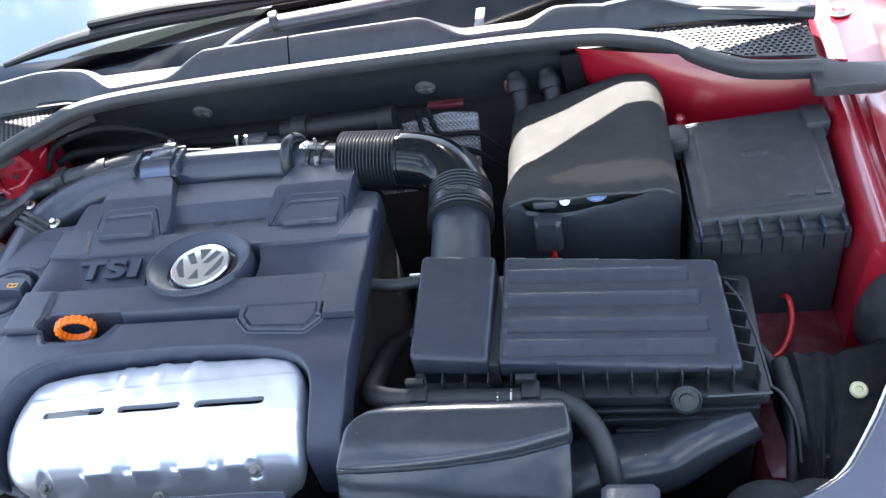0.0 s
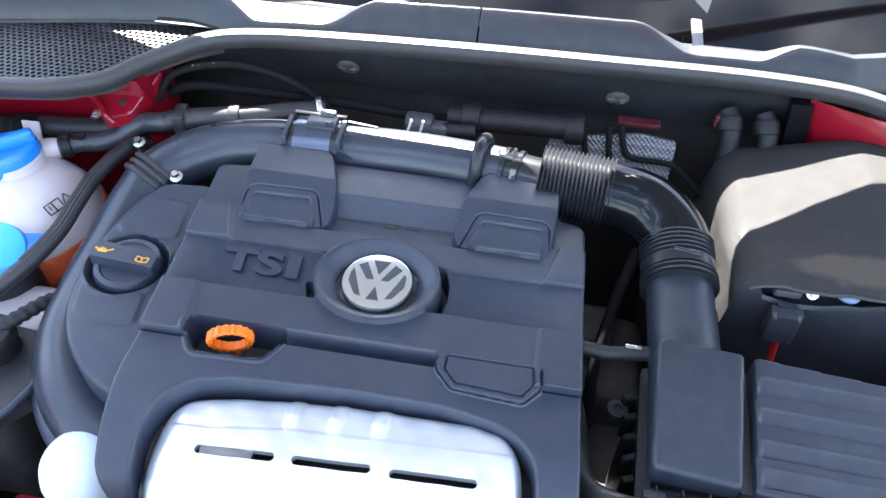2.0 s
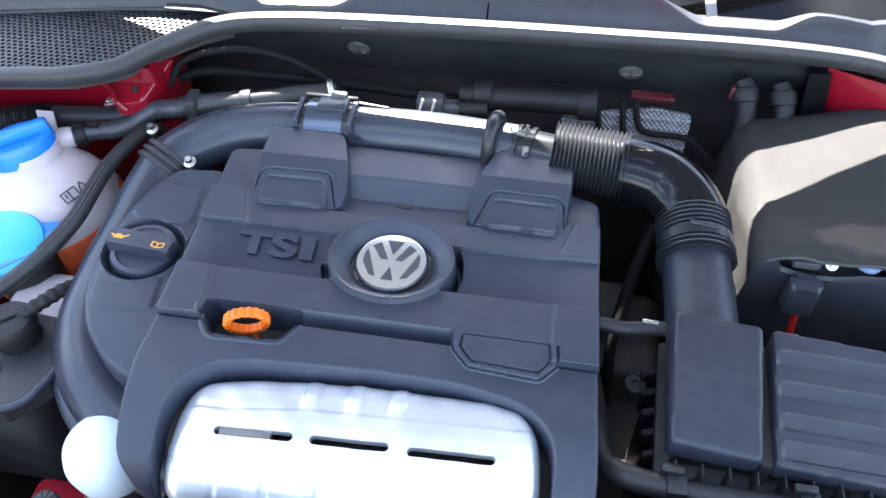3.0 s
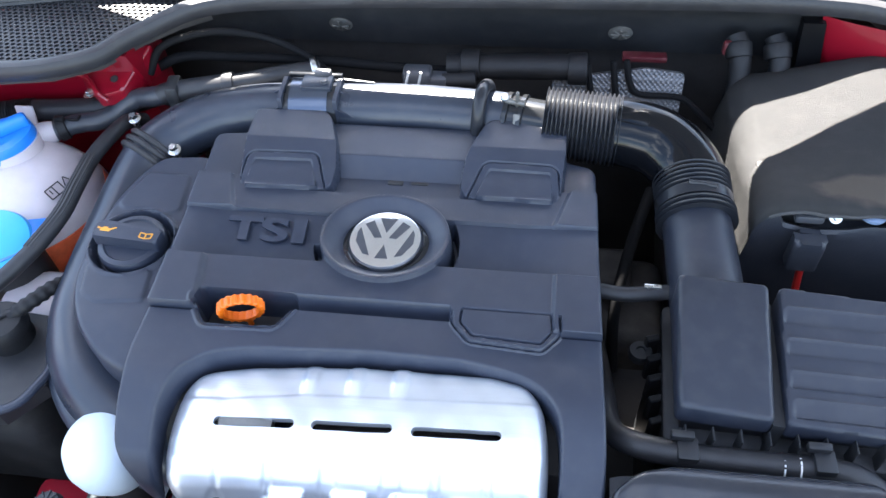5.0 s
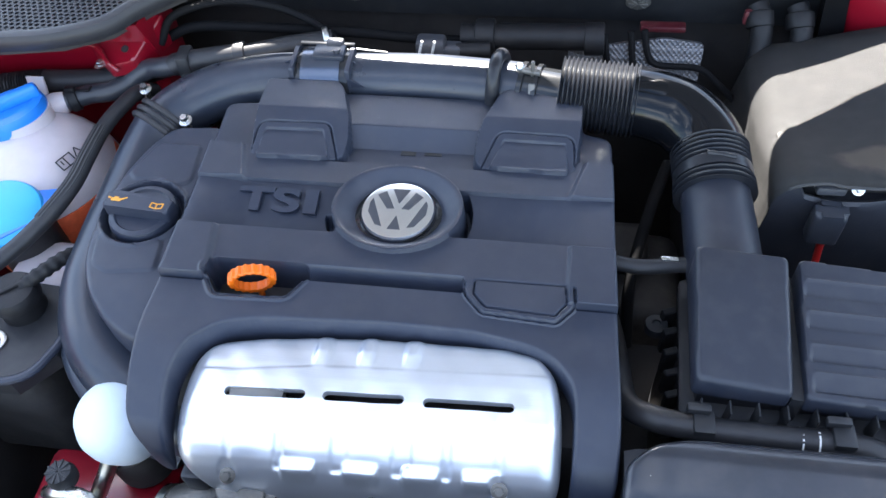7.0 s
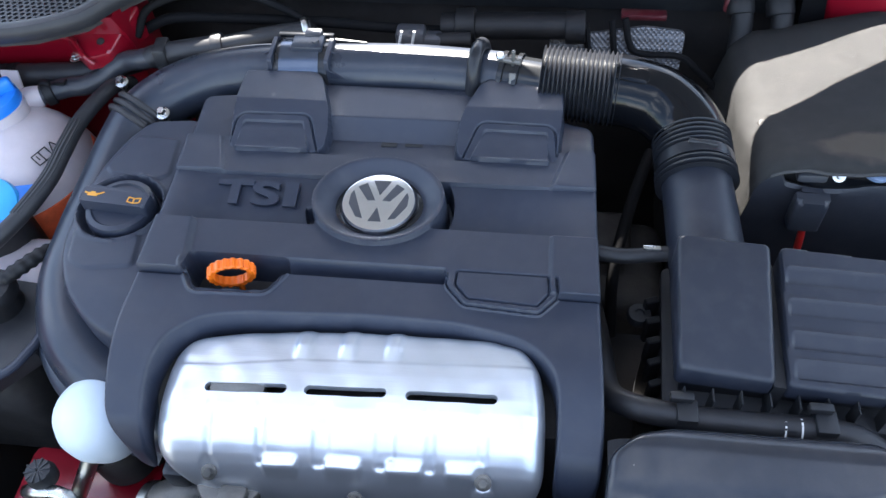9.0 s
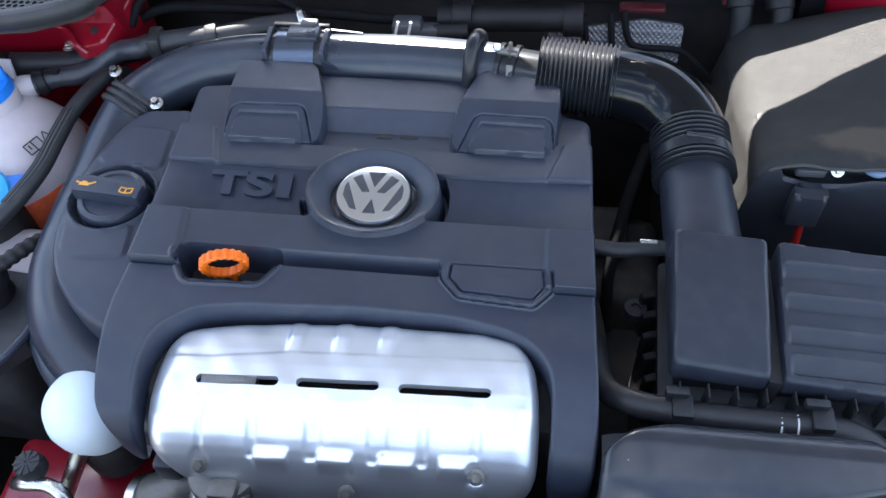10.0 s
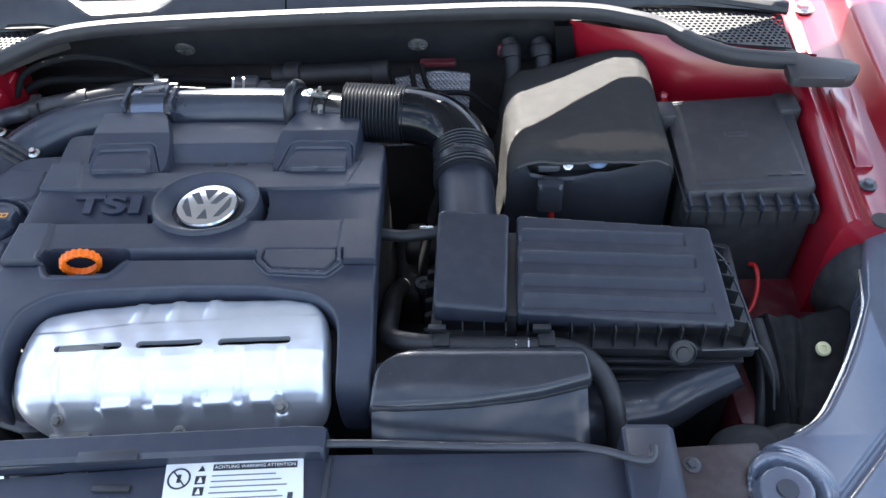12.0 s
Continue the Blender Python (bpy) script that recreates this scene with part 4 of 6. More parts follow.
def heat_shield():
    root = thing("heat_shield", (-0.38, 0.39, 0.90), "bright pressed aluminium heat shield with three slots", "heat shield")
    outline = [(-0.520, 0.351), (-0.530, 0.362), (-0.5305, 0.400), (-0.5285, 0.425), (-0.513, 0.4385), (-0.480, 0.4445), (-0.437, 0.4480), (-0.385, 0.4485), (-0.333, 0.4470), (-0.291, 0.4445), (-0.265, 0.4375), (-0.2525, 0.423), (-0.248, 0.404), (-0.2460, 0.381), (-0.2455, 0.356), (-0.250, 0.346), (-0.268, 0.3400), (-0.300, 0.336), (-0.345, 0.331), (-0.42, 0.3345), (-0.465, 0.339), (-0.503, 0.344)]
    flat_rim = d_poly(round2d(outline, 0.008))
    lean = lambda x, y: y - 0.03 * (x + 0.39)   # the shield sits slightly askew
    rim = lambda x, y: flat_rim(x, lean(x, y))
    slots = [d_box(-0.4945, -0.4325, 0.3935, 0.4005, 0.0035), d_box(-0.4195, -0.3595, 0.3935, 0.4005, 0.0035), d_box(-0.3455, -0.2805, 0.3920, 0.3990, 0.0035)]
    inside = lambda x, y: np.maximum(rim(x, y), -np.minimum(np.minimum(slots[0](x, lean(x, y)), slots[1](x, lean(x, y))), slots[2](x, lean(x, y))))
    ys = [0.328, 0.334, 0.338, 0.342, 0.3455, 0.348, 0.351, 0.356, 0.362, 0.372, 0.385, 0.395, 0.410, 0.422, 0.434, 0.444, 0.452]
    zs = [0.850, 0.864, 0.874, 0.8850, 0.8950, 0.9015, 0.9075, 0.9145, 0.9210, 0.9300, 0.9365, 0.9385, 0.9400, 0.9405, 0.9400, 0.9390, 0.938]

    def height(x, y_car):
        y = lean(x, y_car)
        z = np.interp(y, ys, zs) + 0.036 * (x + 0.39)
        # three ribs along the hind edge
        for cx in (-0.4275, -0.3930, -0.3590):
            z = z + 0.0024 * np.exp(-((x - cx) / 0.0058) ** 4) * np.clip((y - 0.4190) / 0.014, 0, 1)
        z = z - 0.0007 * step(0.4205 - 0.006 * np.clip((-0.43 - x) / 0.06, 0, 1) - y, 0.003)
        # soft upright grooves part the front slope into columns
        fade = np.clip((0.3900 - y) / 0.014, 0, 1)
        for cx, wide in ((-0.4870, 0.0022), (-0.4480, 0.0034), (-0.4030, 0.0060), (-0.3570, 0.0070), (-0.3250, 0.0030), (-0.2880, 0.0030)):
            groove = d_box(cx - wide, cx + wide, 0.3520, 0.3960, 0.002)(x, y)
            z = z - 0.0034 * step(groove, 0.0040) * fade
        # small raised ledges at the foot of the columns
        for cx in (-0.4335, -0.3870, -0.3435, -0.3005):
            ledge = d_box(cx - 0.0130, cx + 0.0130, 0.3480, 0.3575, 0.003)(x, y)
            z = z + (0.9165 + 0.036 * (x + 0.39) - 0.25 * (0.3575 - y) - z) * 0.85 * step(ledge, 0.0036)
        for cx in (-0.4870, -0.2870):
            z = z + (0.8985 + 0.036 * (x + 0.39) - z) * step(np.hypot(x - cx, y - 0.3465) - 0.006, 0.007)
        z = z - 0.010 * np.clip((np.abs(x + 0.388) - 0.122) / 0.020, 0, 1) ** 2.4
        z = z + 0.0005 * np.sin(x * 61 + 3) * np.sin(y * 83) + 0.0003 * np.sin(x * 210) * np.sin(y * 170 + 1)
        return z - roll_off(flat_rim(x, y), 0.006)

    part("plate", field(inside, height, (-0.534, -0.240, 0.322, 0.462), 0.0010, depth=0.006), ALU, root, "", 60)
    tilt = Matrix.Rotation(radians(38), 4, "X")
    bolt((-0.487, 0.3440, 0.8975), 0.0038, 0.004, root, "bolt", tilt, ALU_ROUGH)
    bolt((-0.287, 0.3510, 0.9090), 0.0038, 0.004, root, "bolt", tilt, ALU_ROUGH)
    bolt((-0.378, 0.337, 0.890), 0.0038, 0.004, root, "bolt", tilt, ALU_ROUGH)
    # folded lower flange behind the front edge
    part("skirt", loft([[(x, 0.338 + d, 0.872), (x, 0.342 + d, 0.85), (x, 0.345 + d, 0.85), (x, 0.341 + d, 0.872)] for x, d in [(-0.43, 0.006), (-0.40, 0.002), (-0.34, 0.0), (-0.27, 0.012)]]), ALU_ROUGH, root)


heat_shield()


def oil_cap(root):
    c = (-0.6155, 0.5490)
    cap = part("filler_cap", lathe([(0.0285, 0.930), (0.0300, 0.936), (0.0300, 0.944), (0.0285, 0.9475), (0.0240, 0.9485), (0.0225, 0.9470), (0.001, 0.9470)], (*c, 0), 56), PLASTIC, root, "black oil filler cap")
    turn = Matrix.Rotation(radians(-4), 4, "Z")
    grip = prism(round2d([(-0.0305, -0.0085), (0.0300, -0.0085), (0.0305, 0.0075), (-0.0300, 0.0100)], 0.003), 0.946, 0.9590, 0.003, 3)
    grip.transform(Matrix.Translation((*c, 0)) @ turn)
    part("grip", grip, PLASTIC, cap)
    # oil can symbol
    can = [prism([(-0.024, -0.0025), (-0.0155, -0.0025), (-0.0145, 0.0008), (-0.0245, 0.0008)], 0.9589, 0.9594, 0), prism([(-0.0150, -0.0010), (-0.0100, 0.0022), (-0.0108, 0.0030), (-0.0155, 0.0006)], 0.9589, 0.9594, 0),
           prism([(-0.0222, 0.0010), (-0.0180, 0.0010), (-0.0180, 0.0022), (-0.0222, 0.0022)], 0.9589, 0.9594, 0), prism([(-0.0275, 0.0000), (-0.0250, -0.0006), (-0.0248, 0.0010), (-0.0275, 0.0018)], 0.9589, 0.9594, 0)]
    bm = join(*can)
    bm.transform(Matrix.Translation((*c, 0.0)) @ turn)
    part("can_symbol", bm, AMBER, cap)
    edges = [((0.0135, -0.0045), (0.0189, -0.0056)), ((0.0189, -0.0056), (0.0243, -0.0045)), ((0.0135, 0.0005), (0.0189, -0.0006)), ((0.0189, -0.0006), (0.0243, 0.0005)), ((0.0135, -0.0045), (0.0135, 0.0005)), ((0.0243, -0.0045), (0.0243, 0.0005)), ((0.0189, -0.0056), (0.0189, -0.0006))]
    book = []
    for p, q in edges:
        w = (Vector(q) - Vector(p)).normalized().orthogonal() * 0.0005
        book.append(prism([Vector(p) - w, Vector(q) - w, Vector(q) + w, Vector(p) + w], 0.9589, 0.9594, 0))
    bm = join(*book)
    bm.transform(Matrix.Translation((*c, 0.0)) @ turn)
    part("book_symbol", bm, AMBER, cap)


def oil_filler():
    root = thing("oil_filler_cover", (-0.615, 0.55, 0.90), "black plastic side lobe round the oil filler", "engine cover")
    outline = [(-0.578, 0.664), (-0.628, 0.660), (-0.644, 0.632), (-0.654, 0.595), (-0.657, 0.551), (-0.654, 0.513), (-0.647, 0.490), (-0.633, 0.465), (-0.612, 0.443), (-0.591, 0.431), (-0.567, 0.425), (-0.5715, 0.479), (-0.578, 0.582)]
    body = d_poly(round2d(outline, 0.012))
    seat = d_oval(-0.6165, 0.5500, 0.0345, 0.0330)
    up = d_poly(round2d([(-0.633, 0.636), (-0.591, 0.634), (-0.5865, 0.590), (-0.600, 0.582), (-0.618, 0.590), (-0.640, 0.588), (-0.648, 0.596)], 0.004))
    low = d_poly(round2d([(-0.647, 0.524), (-0.630, 0.514), (-0.605, 0.513), (-0.588, 0.522), (-0.5835, 0.490), (-0.624, 0.4845), (-0.640, 0.492)], 0.005))

    def height(x, y):
        z = 0.9425 + 0 * x
        z = z + 0.0020 * step(up(x, y), 0.002) + 0.0020 * step(low(x, y), 0.002)
        s = seat(x, y)
        z = z + 0.003 * step(np.abs(s - 0.003) - 0.002, 0.004) - 0.010 * step(s, 0.005)
        z = z - 0.012 * np.clip((0.47 - y) / 0.05, 0, 1) ** 1.5
        return z - roll_off(body(x, y), 0.005)

    oil_cap(root)
    part("lobe", field(body, height, (-0.662, -0.562, 0.420, 0.668), 0.0014, depth=0.03), PLASTIC, root, "", 50)


oil_filler()


def charge_pipe():
    """The large pipe from the turbocharger, round the cover's end and along its hind edge."""
    root = thing("charge_pipe", (-0.55, 0.70, 0.90), "dark grey plastic intake pipe curving round the engine cover", "intake pipe")
    line = smooth_path([(-0.535, 0.398, 0.856), (-0.580, 0.410, 0.870), (-0.633, 0.446, 0.884), (-0.660, 0.495, 0.890), (-0.667, 0.55, 0.893), (-0.666, 0.61, 0.900), (-0.661, 0.655, 0.911), (-0.651, 0.683, 0.921),
                        (-0.629, 0.706, 0.929), (-0.597, 0.721, 0.937), (-0.557, 0.727, 0.944), (-0.51, 0.727, 0.950), (-0.40, 0.728, 0.954), (-0.325, 0.722, 0.956), (-0.30, 0.719, 0.957)], 10)
    cut_at = 69
    part("front_bend", tube(line[:cut_at + 1], lambda t: 0.0300 - 0.0015 * t, 32, 0), PIPE, root)
    part("rear_pipe", tube(line[cut_at:], lambda t: 0.0285 - 0.004 * t, 32, 0), PIPE, root)
    part("bend_flange", tube([(-0.550, 0.385, 0.838), (-0.592, 0.396, 0.850), (-0.646, 0.432, 0.864), (-0.679, 0.488, 0.873), (-0.686, 0.55, 0.878)], 0.019, 16, 10, 0.5), PIPE, root)
    run = (line[cut_at + 2] - line[cut_at - 2]).normalized()
    for k in range(3):
        turn = Matrix.Translation(line[cut_at] + run * (0.0075 * (k - 1))) @ run.to_track_quat("Z", "Y").to_matrix().to_4x4()
        part("joint_ring", lathe([(0.0280, -0.0030), (0.0315, -0.0028), (0.0330, -0.0012), (0.0330, 0.0012), (0.0315, 0.0028), (0.0280, 0.0030)], (0, 0, 0), 40, turn), RUBBER, root)
    part("pipe_end", rod((-0.305, 0.7195, 0.957), (-0.262, 0.711, 0.957), 0.0235, 32), PLASTIC_GLOSS, root)
    # fins on the pipe beside the bracket
    for k, y in enumerate((0.742, 0.728, 0.712)):
        part("fin", prism([(-0.462, y - 0.001), (-0.430, y - 0.004), (-0.430, y - 0.002), (-0.462, y + 0.002)], 0.950 - 0.004 * k, 0.978 - 0.007 * k, 0.0005, 1), PLASTIC_DARK, root)


charge_pipe()


def pipe_bracket():
    root = thing("pipe_bracket", (-0.49, 0.73, 0.96), "dark clip bracket with pressure sensor on the intake pipe", "sensor")
    part("saddle", tube([(-0.517, 0.7270, 0.9500), (-0.49, 0.7273, 0.9512), (-0.463, 0.7275, 0.9525)], 0.0300, 32, 2), PLASTIC_GLOSS, root)
    part("sensor_body", rbox(-0.484, 0.729, 0.9815, 0.030, 0.020, 0.008, 0.002), PIPE, root)
    part("sensor_plug", join(rbox(-0.481, 0.741, 0.982, 0.016, 0.012, 0.010, 0.002), rod((-0.476, 0.727, 0.983), (-0.476, 0.727, 0.9885), 0.0035, 14)), EMBLEM_DARK, root)
    part("upper_rail", rbox(-0.490, 0.7455, 0.9790, 0.054, 0.005, 0.004, 0.001), PLASTIC_GLOSS, root)
    part("lower_band", tube([(-0.509, 0.7270, 0.9508), (-0.49, 0.7273, 0.9514), (-0.471, 0.7275, 0.9520)], 0.0312, 32, 2), CHROME_DARK, root, "dark shiny clip band")
    for x, side in ((-0.517, -1), (-0.463, 1)):
        for y, z, h in ((0.741, 0.958, 0.018), (0.722, 0.966, 0.014), (0.705, 0.956, 0.016)):
            web = [(x, 0.0), (x + side * 0.026, 0.0), (x, h)]
            part("web", prism(web if side > 0 else web[::-1], -0.0009, 0.0009, 0, 1, None, Matrix.Translation((0, y, z)) @ Matrix.Rotation(radians(90), 4, "X")), PLASTIC, root)
    for x in (-0.517, -0.463):
        # dark block drawn for the shade in each slot
        part("cheek_slot", rbox(x + 0.0022, 0.716, 0.968, 0.0012, 0.004, 0.014, 0.0003, 1, Matrix.Rotation(radians(-30), 4, "X")), SHADOW, root)
        part("cheek", prism(round2d([(-0.026, 0.935), (0.026, 0.935), (0.020, 0.974), (0.010, 0.983), (-0.022, 0.981)], 0.003), -0.002, 0.002, 0.0006, 1, None, Matrix.Translation((x, 0.7272, 0)) @ Matrix(((0, 0, 1, 0), (1, 0, 0, 0), (0, 1, 0, 0), (0, 0, 0, 1)))), PLASTIC, root)


pipe_bracket()


def breather():
    root = thing("breather_pipe", (-0.322, 0.735, 0.95), "grey hooked breather pipe rising beside the clamp", "pipe")
    part("hook", tube([(-0.327, 0.694, 0.940), (-0.327, 0.695, 0.962), (-0.326, 0.699, 0.979), (-0.325, 0.708, 0.989), (-0.323, 0.722, 0.990), (-0.320, 0.740, 0.978), (-0.318, 0.748, 0.95)], 0.0062, 18, 8), CORRUGATED, root)
    root2 = thing("hose_clamp", (-0.29, 0.718, 0.957), "steel hose clamp with screw on the intake pipe", "clamp")
    turn = Matrix.Translation((-0.293, 0.717, 0.957)) @ Matrix.Rotation(radians(-11), 4, "Z") @ Matrix.Rotation(radians(90), 4, "Y")
    part("band", join(*[lathe([(0.0240, o - 0.003), (0.0262, o - 0.002), (0.0262, o + 0.002), (0.0240, o + 0.003)], (0, 0, 0), 36, turn) for o in (-0.007, 0.007)]), PLASTIC_GLOSS, root2)
    part("screw", rod((-0.302, 0.715, 0.983), (-0.284, 0.711, 0.983), 0.0030, 10), ALU_ROUGH, root2)
    part("tang", rbox(-0.291, 0.712, 0.986, 0.0035, 0.004, 0.018, 0.001), ALU_ROUGH, root2)
    part("tang", rbox(-0.291, 0.694, 0.966, 0.0060, 0.003, 0.030, 0.001, 2, Matrix.Rotation(radians(-28), 4, "X")), ALU_ROUGH, root2)
    part("screw_head", lathe([(0.0042, 0), (0.0045, 0.002), (0.003, 0.004)], (-0.303, 0.7155, 0.9845), 12), STEEL, root2)


breather()


def intake_hose():
    """Corrugated hose, glossy elbow, second corrugation and the stub into the filter box."""
    root = thing("intake_hose", (-0.16, 0.66, 0.90), "black corrugated intake hose with glossy elbow", "intake hose")
    R = 0.0322
    n = 17
    pts = [(-0.265 + 0.068 * i / 204, 0.7145 - 0.006 * i / 204, 0.959 - 0.001 * i / 204) for i in range(205)]
    part("corrugation", tube(pts, lambda t: R - 0.0006 + 0.0018 * math.cos(t * n * 2 * math.pi), 48, 0), CORRUGATED, root)
    part("elbow", tube([(-0.200, 0.709, 0.958), (-0.182, 0.706, 0.957), (-0.160, 0.699, 0.954), (-0.143, 0.684, 0.949), (-0.134, 0.668, 0.945), (-0.132, 0.655, 0.942)], 0.0318, 48, 14), ELBOW, root)
    out, along = Vector((0.02, -0.36, 0.93)).normalized(), Vector((0.98, -0.16, -0.06)).normalized()
    along = (along - out * along.dot(out)).normalized()
    seat = Matrix.Translation(Vector((-0.188, 0.7068, 0.9572)) + out * 0.0318) @ Matrix((along, out.cross(along), out)).transposed().to_4x4()
    part("mould_mark", prism(round2d([(-0.015, -0.0068), (0.015, -0.0068), (0.015, 0.0068), (-0.015, 0.0068)], 0.0062), -0.0016, 0.0007, 0.0004, 2, None, seat), ELBOW, root, "raised oval mould mark")
    pts = [(-0.132 + 0.003 * i / 120, 0.662 - 0.046 * i / 120, 0.9435 - 0.007 * i / 120) for i in range(121)]

    def waves(t):
        if t < 0.50:
            return 0.0318 + 0.0019 * math.cos(t * 2 * math.pi * 10)
        if t < 0.72:
            return 0.0336
        return 0.0326 + 0.0020 * math.cos(t * 2 * math.pi * 9)
    part("second_corrugation", tube(pts, waves, 40, 0), CORRUGATED, root)
    part("clip", rod((-0.141, 0.6335, 0.9718), (-0.118, 0.6310, 0.9708), 0.0024, 10), PLASTIC_DARK, root)
    part("stub", tube([(-0.1295, 0.620, 0.9365), (-0.128, 0.60, 0.9345), (-0.126, 0.56, 0.931), (-0.124, 0.520, 0.928)], lambda t: 0.0288 + 0.0012 * t, 40, 6), PLASTIC_LID, root)
    part("small_hose", tube([(-0.215, 0.548, 0.925), (-0.19, 0.545, 0.925), (-0.165, 0.548, 0.926), (-0.150, 0.55, 0.926)], 0.0065, 14), RUBBER, root)
    part("hose_tag", rbox(-0.168, 0.549, 0.9325, 0.014, 0.004, 0.003, 0.0008), STEEL, root)


intake_hose()


# ---- filter box, battery and fuse box ----
def lid_plane(x, y):
    return 0.9505 + (y - 0.48) * 0.175 - (x + 0.02) * 0.055


def filter_box():
    root = thing("air_filter_box", (-0.02, 0.48, 0.70), "black plastic air filter box with ribbed lid", "air filter")
    body = [(-0.160, 0.423), (0.128, 0.416), (0.134, 0.545), (-0.155, 0.545)]
    part("body", prism(round2d(body, 0.010), 0.72, 0.905, 0.004), BOX_BLACK, root)
    left = [(-0.1570, 0.4315), (-0.0905, 0.4275), (-0.0860, 0.5360), (-0.1545, 0.5380)]
    dl = d_poly(round2d(left, 0.005))
    part("lid_end", field(dl, lambda x, y: lid_plane(x, y) - roll_off(dl(x, y), 0.003), (-0.162, -0.08, 0.424, 0.542), 0.002, floor=0.9285), PLASTIC_LID, root, "", 50)
    right = [(-0.0820, 0.4270), (0.1120, 0.4220), (0.1060, 0.5280), (-0.0785, 0.5360)]
    dr = d_poly(round2d(right, 0.005))

    def shelves(x, y):
        z = lid_plane(x, y) - 0.0015
        for k, (yy, xe) in enumerate(((0.5180, 0.080), (0.4930, 0.086), (0.4680, 0.090), (0.4460, 0.094))):
            strip = d_box(-0.0760, xe, yy - 0.0125, yy, 0.001)(x, y)
            z = z - 0.0026 * step(strip, 0.0016) * np.clip((yy - y) / 0.011, 0, 1)
            z = z + 0.0008 * step(np.abs(y - yy - 0.0010) - 0.0008, 0.0014) * (x < xe) * (x > -0.076)
        return z - roll_off(dr(x, y), 0.003)

    part("lid", field(dr, shelves, (-0.086, 0.116, 0.418, 0.540), 0.0014, floor=0.9265), PLASTIC_LID, root, "", 40)
    part("lid_groove", prism([(-0.0905, 0.4285), (-0.082, 0.428), (-0.0785, 0.535), (-0.0860, 0.535)], 0.90, 0.938, 0), PLASTIC_DARK, root)
    part("neck", prism([(-0.150, 0.437), (0.104, 0.431), (0.100, 0.523), (-0.148, 0.531)], 0.895, 0.932, 0), BOX_BLACK, root)
    # flange and its ribs
    part("flange", prism(round2d([(-0.162, 0.419), (0.132, 0.411), (0.138, 0.549), (-0.157, 0.549)], 0.006), 0.900, 0.9075, 0.0015), BOX_BLACK, root)
    for i in range(15):
        x = -0.150 + 0.0195 * i
        part("rib", rbox(x, 0.4215, 0.919, 0.0013, 0.011, 0.026, 0.0004, 1), PLASTIC_DARK, root)
    for i in range(6):
        y = 0.430 + 0.019 * i
        part("rib", rbox(0.1165, y, 0.917, 0.018, 0.0014, 0.022, 0.0004, 1, Matrix.Rotation(radians(-18), 4, "Z")), PLASTIC_DARK, root)
        part("rib", rbox(-0.163, y, 0.880, 0.012, 0.006, 0.030, 0.001, 1, Matrix.Rotation(radians(20), 4, "Z")), HOSE_OLD, root)
    part("corner_wire", tube([(0.113, 0.521, 0.928), (0.122, 0.50, 0.926), (0.129, 0.46, 0.920), (0.132, 0.415, 0.914)], 0.0015, 6, 6), PLASTIC_WORN, root)
    part("rim_bead", tube([(0.132, 0.411, 0.913), (0.11, 0.411, 0.912), (0.095, 0.411, 0.911), (0.083, 0.411, 0.911)], 0.0014, 6, 4), PLASTIC_WORN, root)
    # lower shelf rails below the flange
    for z, xa, xb in ((0.890, -0.02, 0.125), (0.878, -0.06, 0.120), (0.862, 0.01, 0.118)):
        part("rail", rbox((xa + xb) / 2, 0.415, z, xb - xa, 0.006, 0.004, 0.001), BOX_BLACK, root)
    boss = lathe([(0.0120, -0.012), (0.0125, 0.004), (0.0110, 0.005), (0.0100, 0.003), (0.006, 0.003), (0.0055, 0.005), (0.003, 0.005)], (0, 0, 0), 28, Matrix.Rotation(radians(62), 4, "X"))
    boss.transform(Matrix.Translation((0.067, 0.4130, 0.906)))
    part("screw_boss", boss, PLASTIC_DARK, root, "round screw boss")
    for (x, y, z) in ((-0.172, 0.518, 0.882), (-0.170, 0.425, 0.890)):
        part("lug", lathe([(0.0095, -0.006), (0.010, 0.0), (0.009, 0.003), (0.004, 0.003), (0.0035, 0.001)], (x, y, z), 20), PLASTIC_DARK, root)
    part("inlet_duct", tube([(-0.03, 0.385, 0.83), (0.01, 0.395, 0.838), (0.05, 0.402, 0.840), (0.085, 0.414, 0.856), (0.12, 0.425, 0.868)], lambda t: 0.036 - 0.012 * t, 24, 8, 0.8), SCOOP, root)


filter_box()


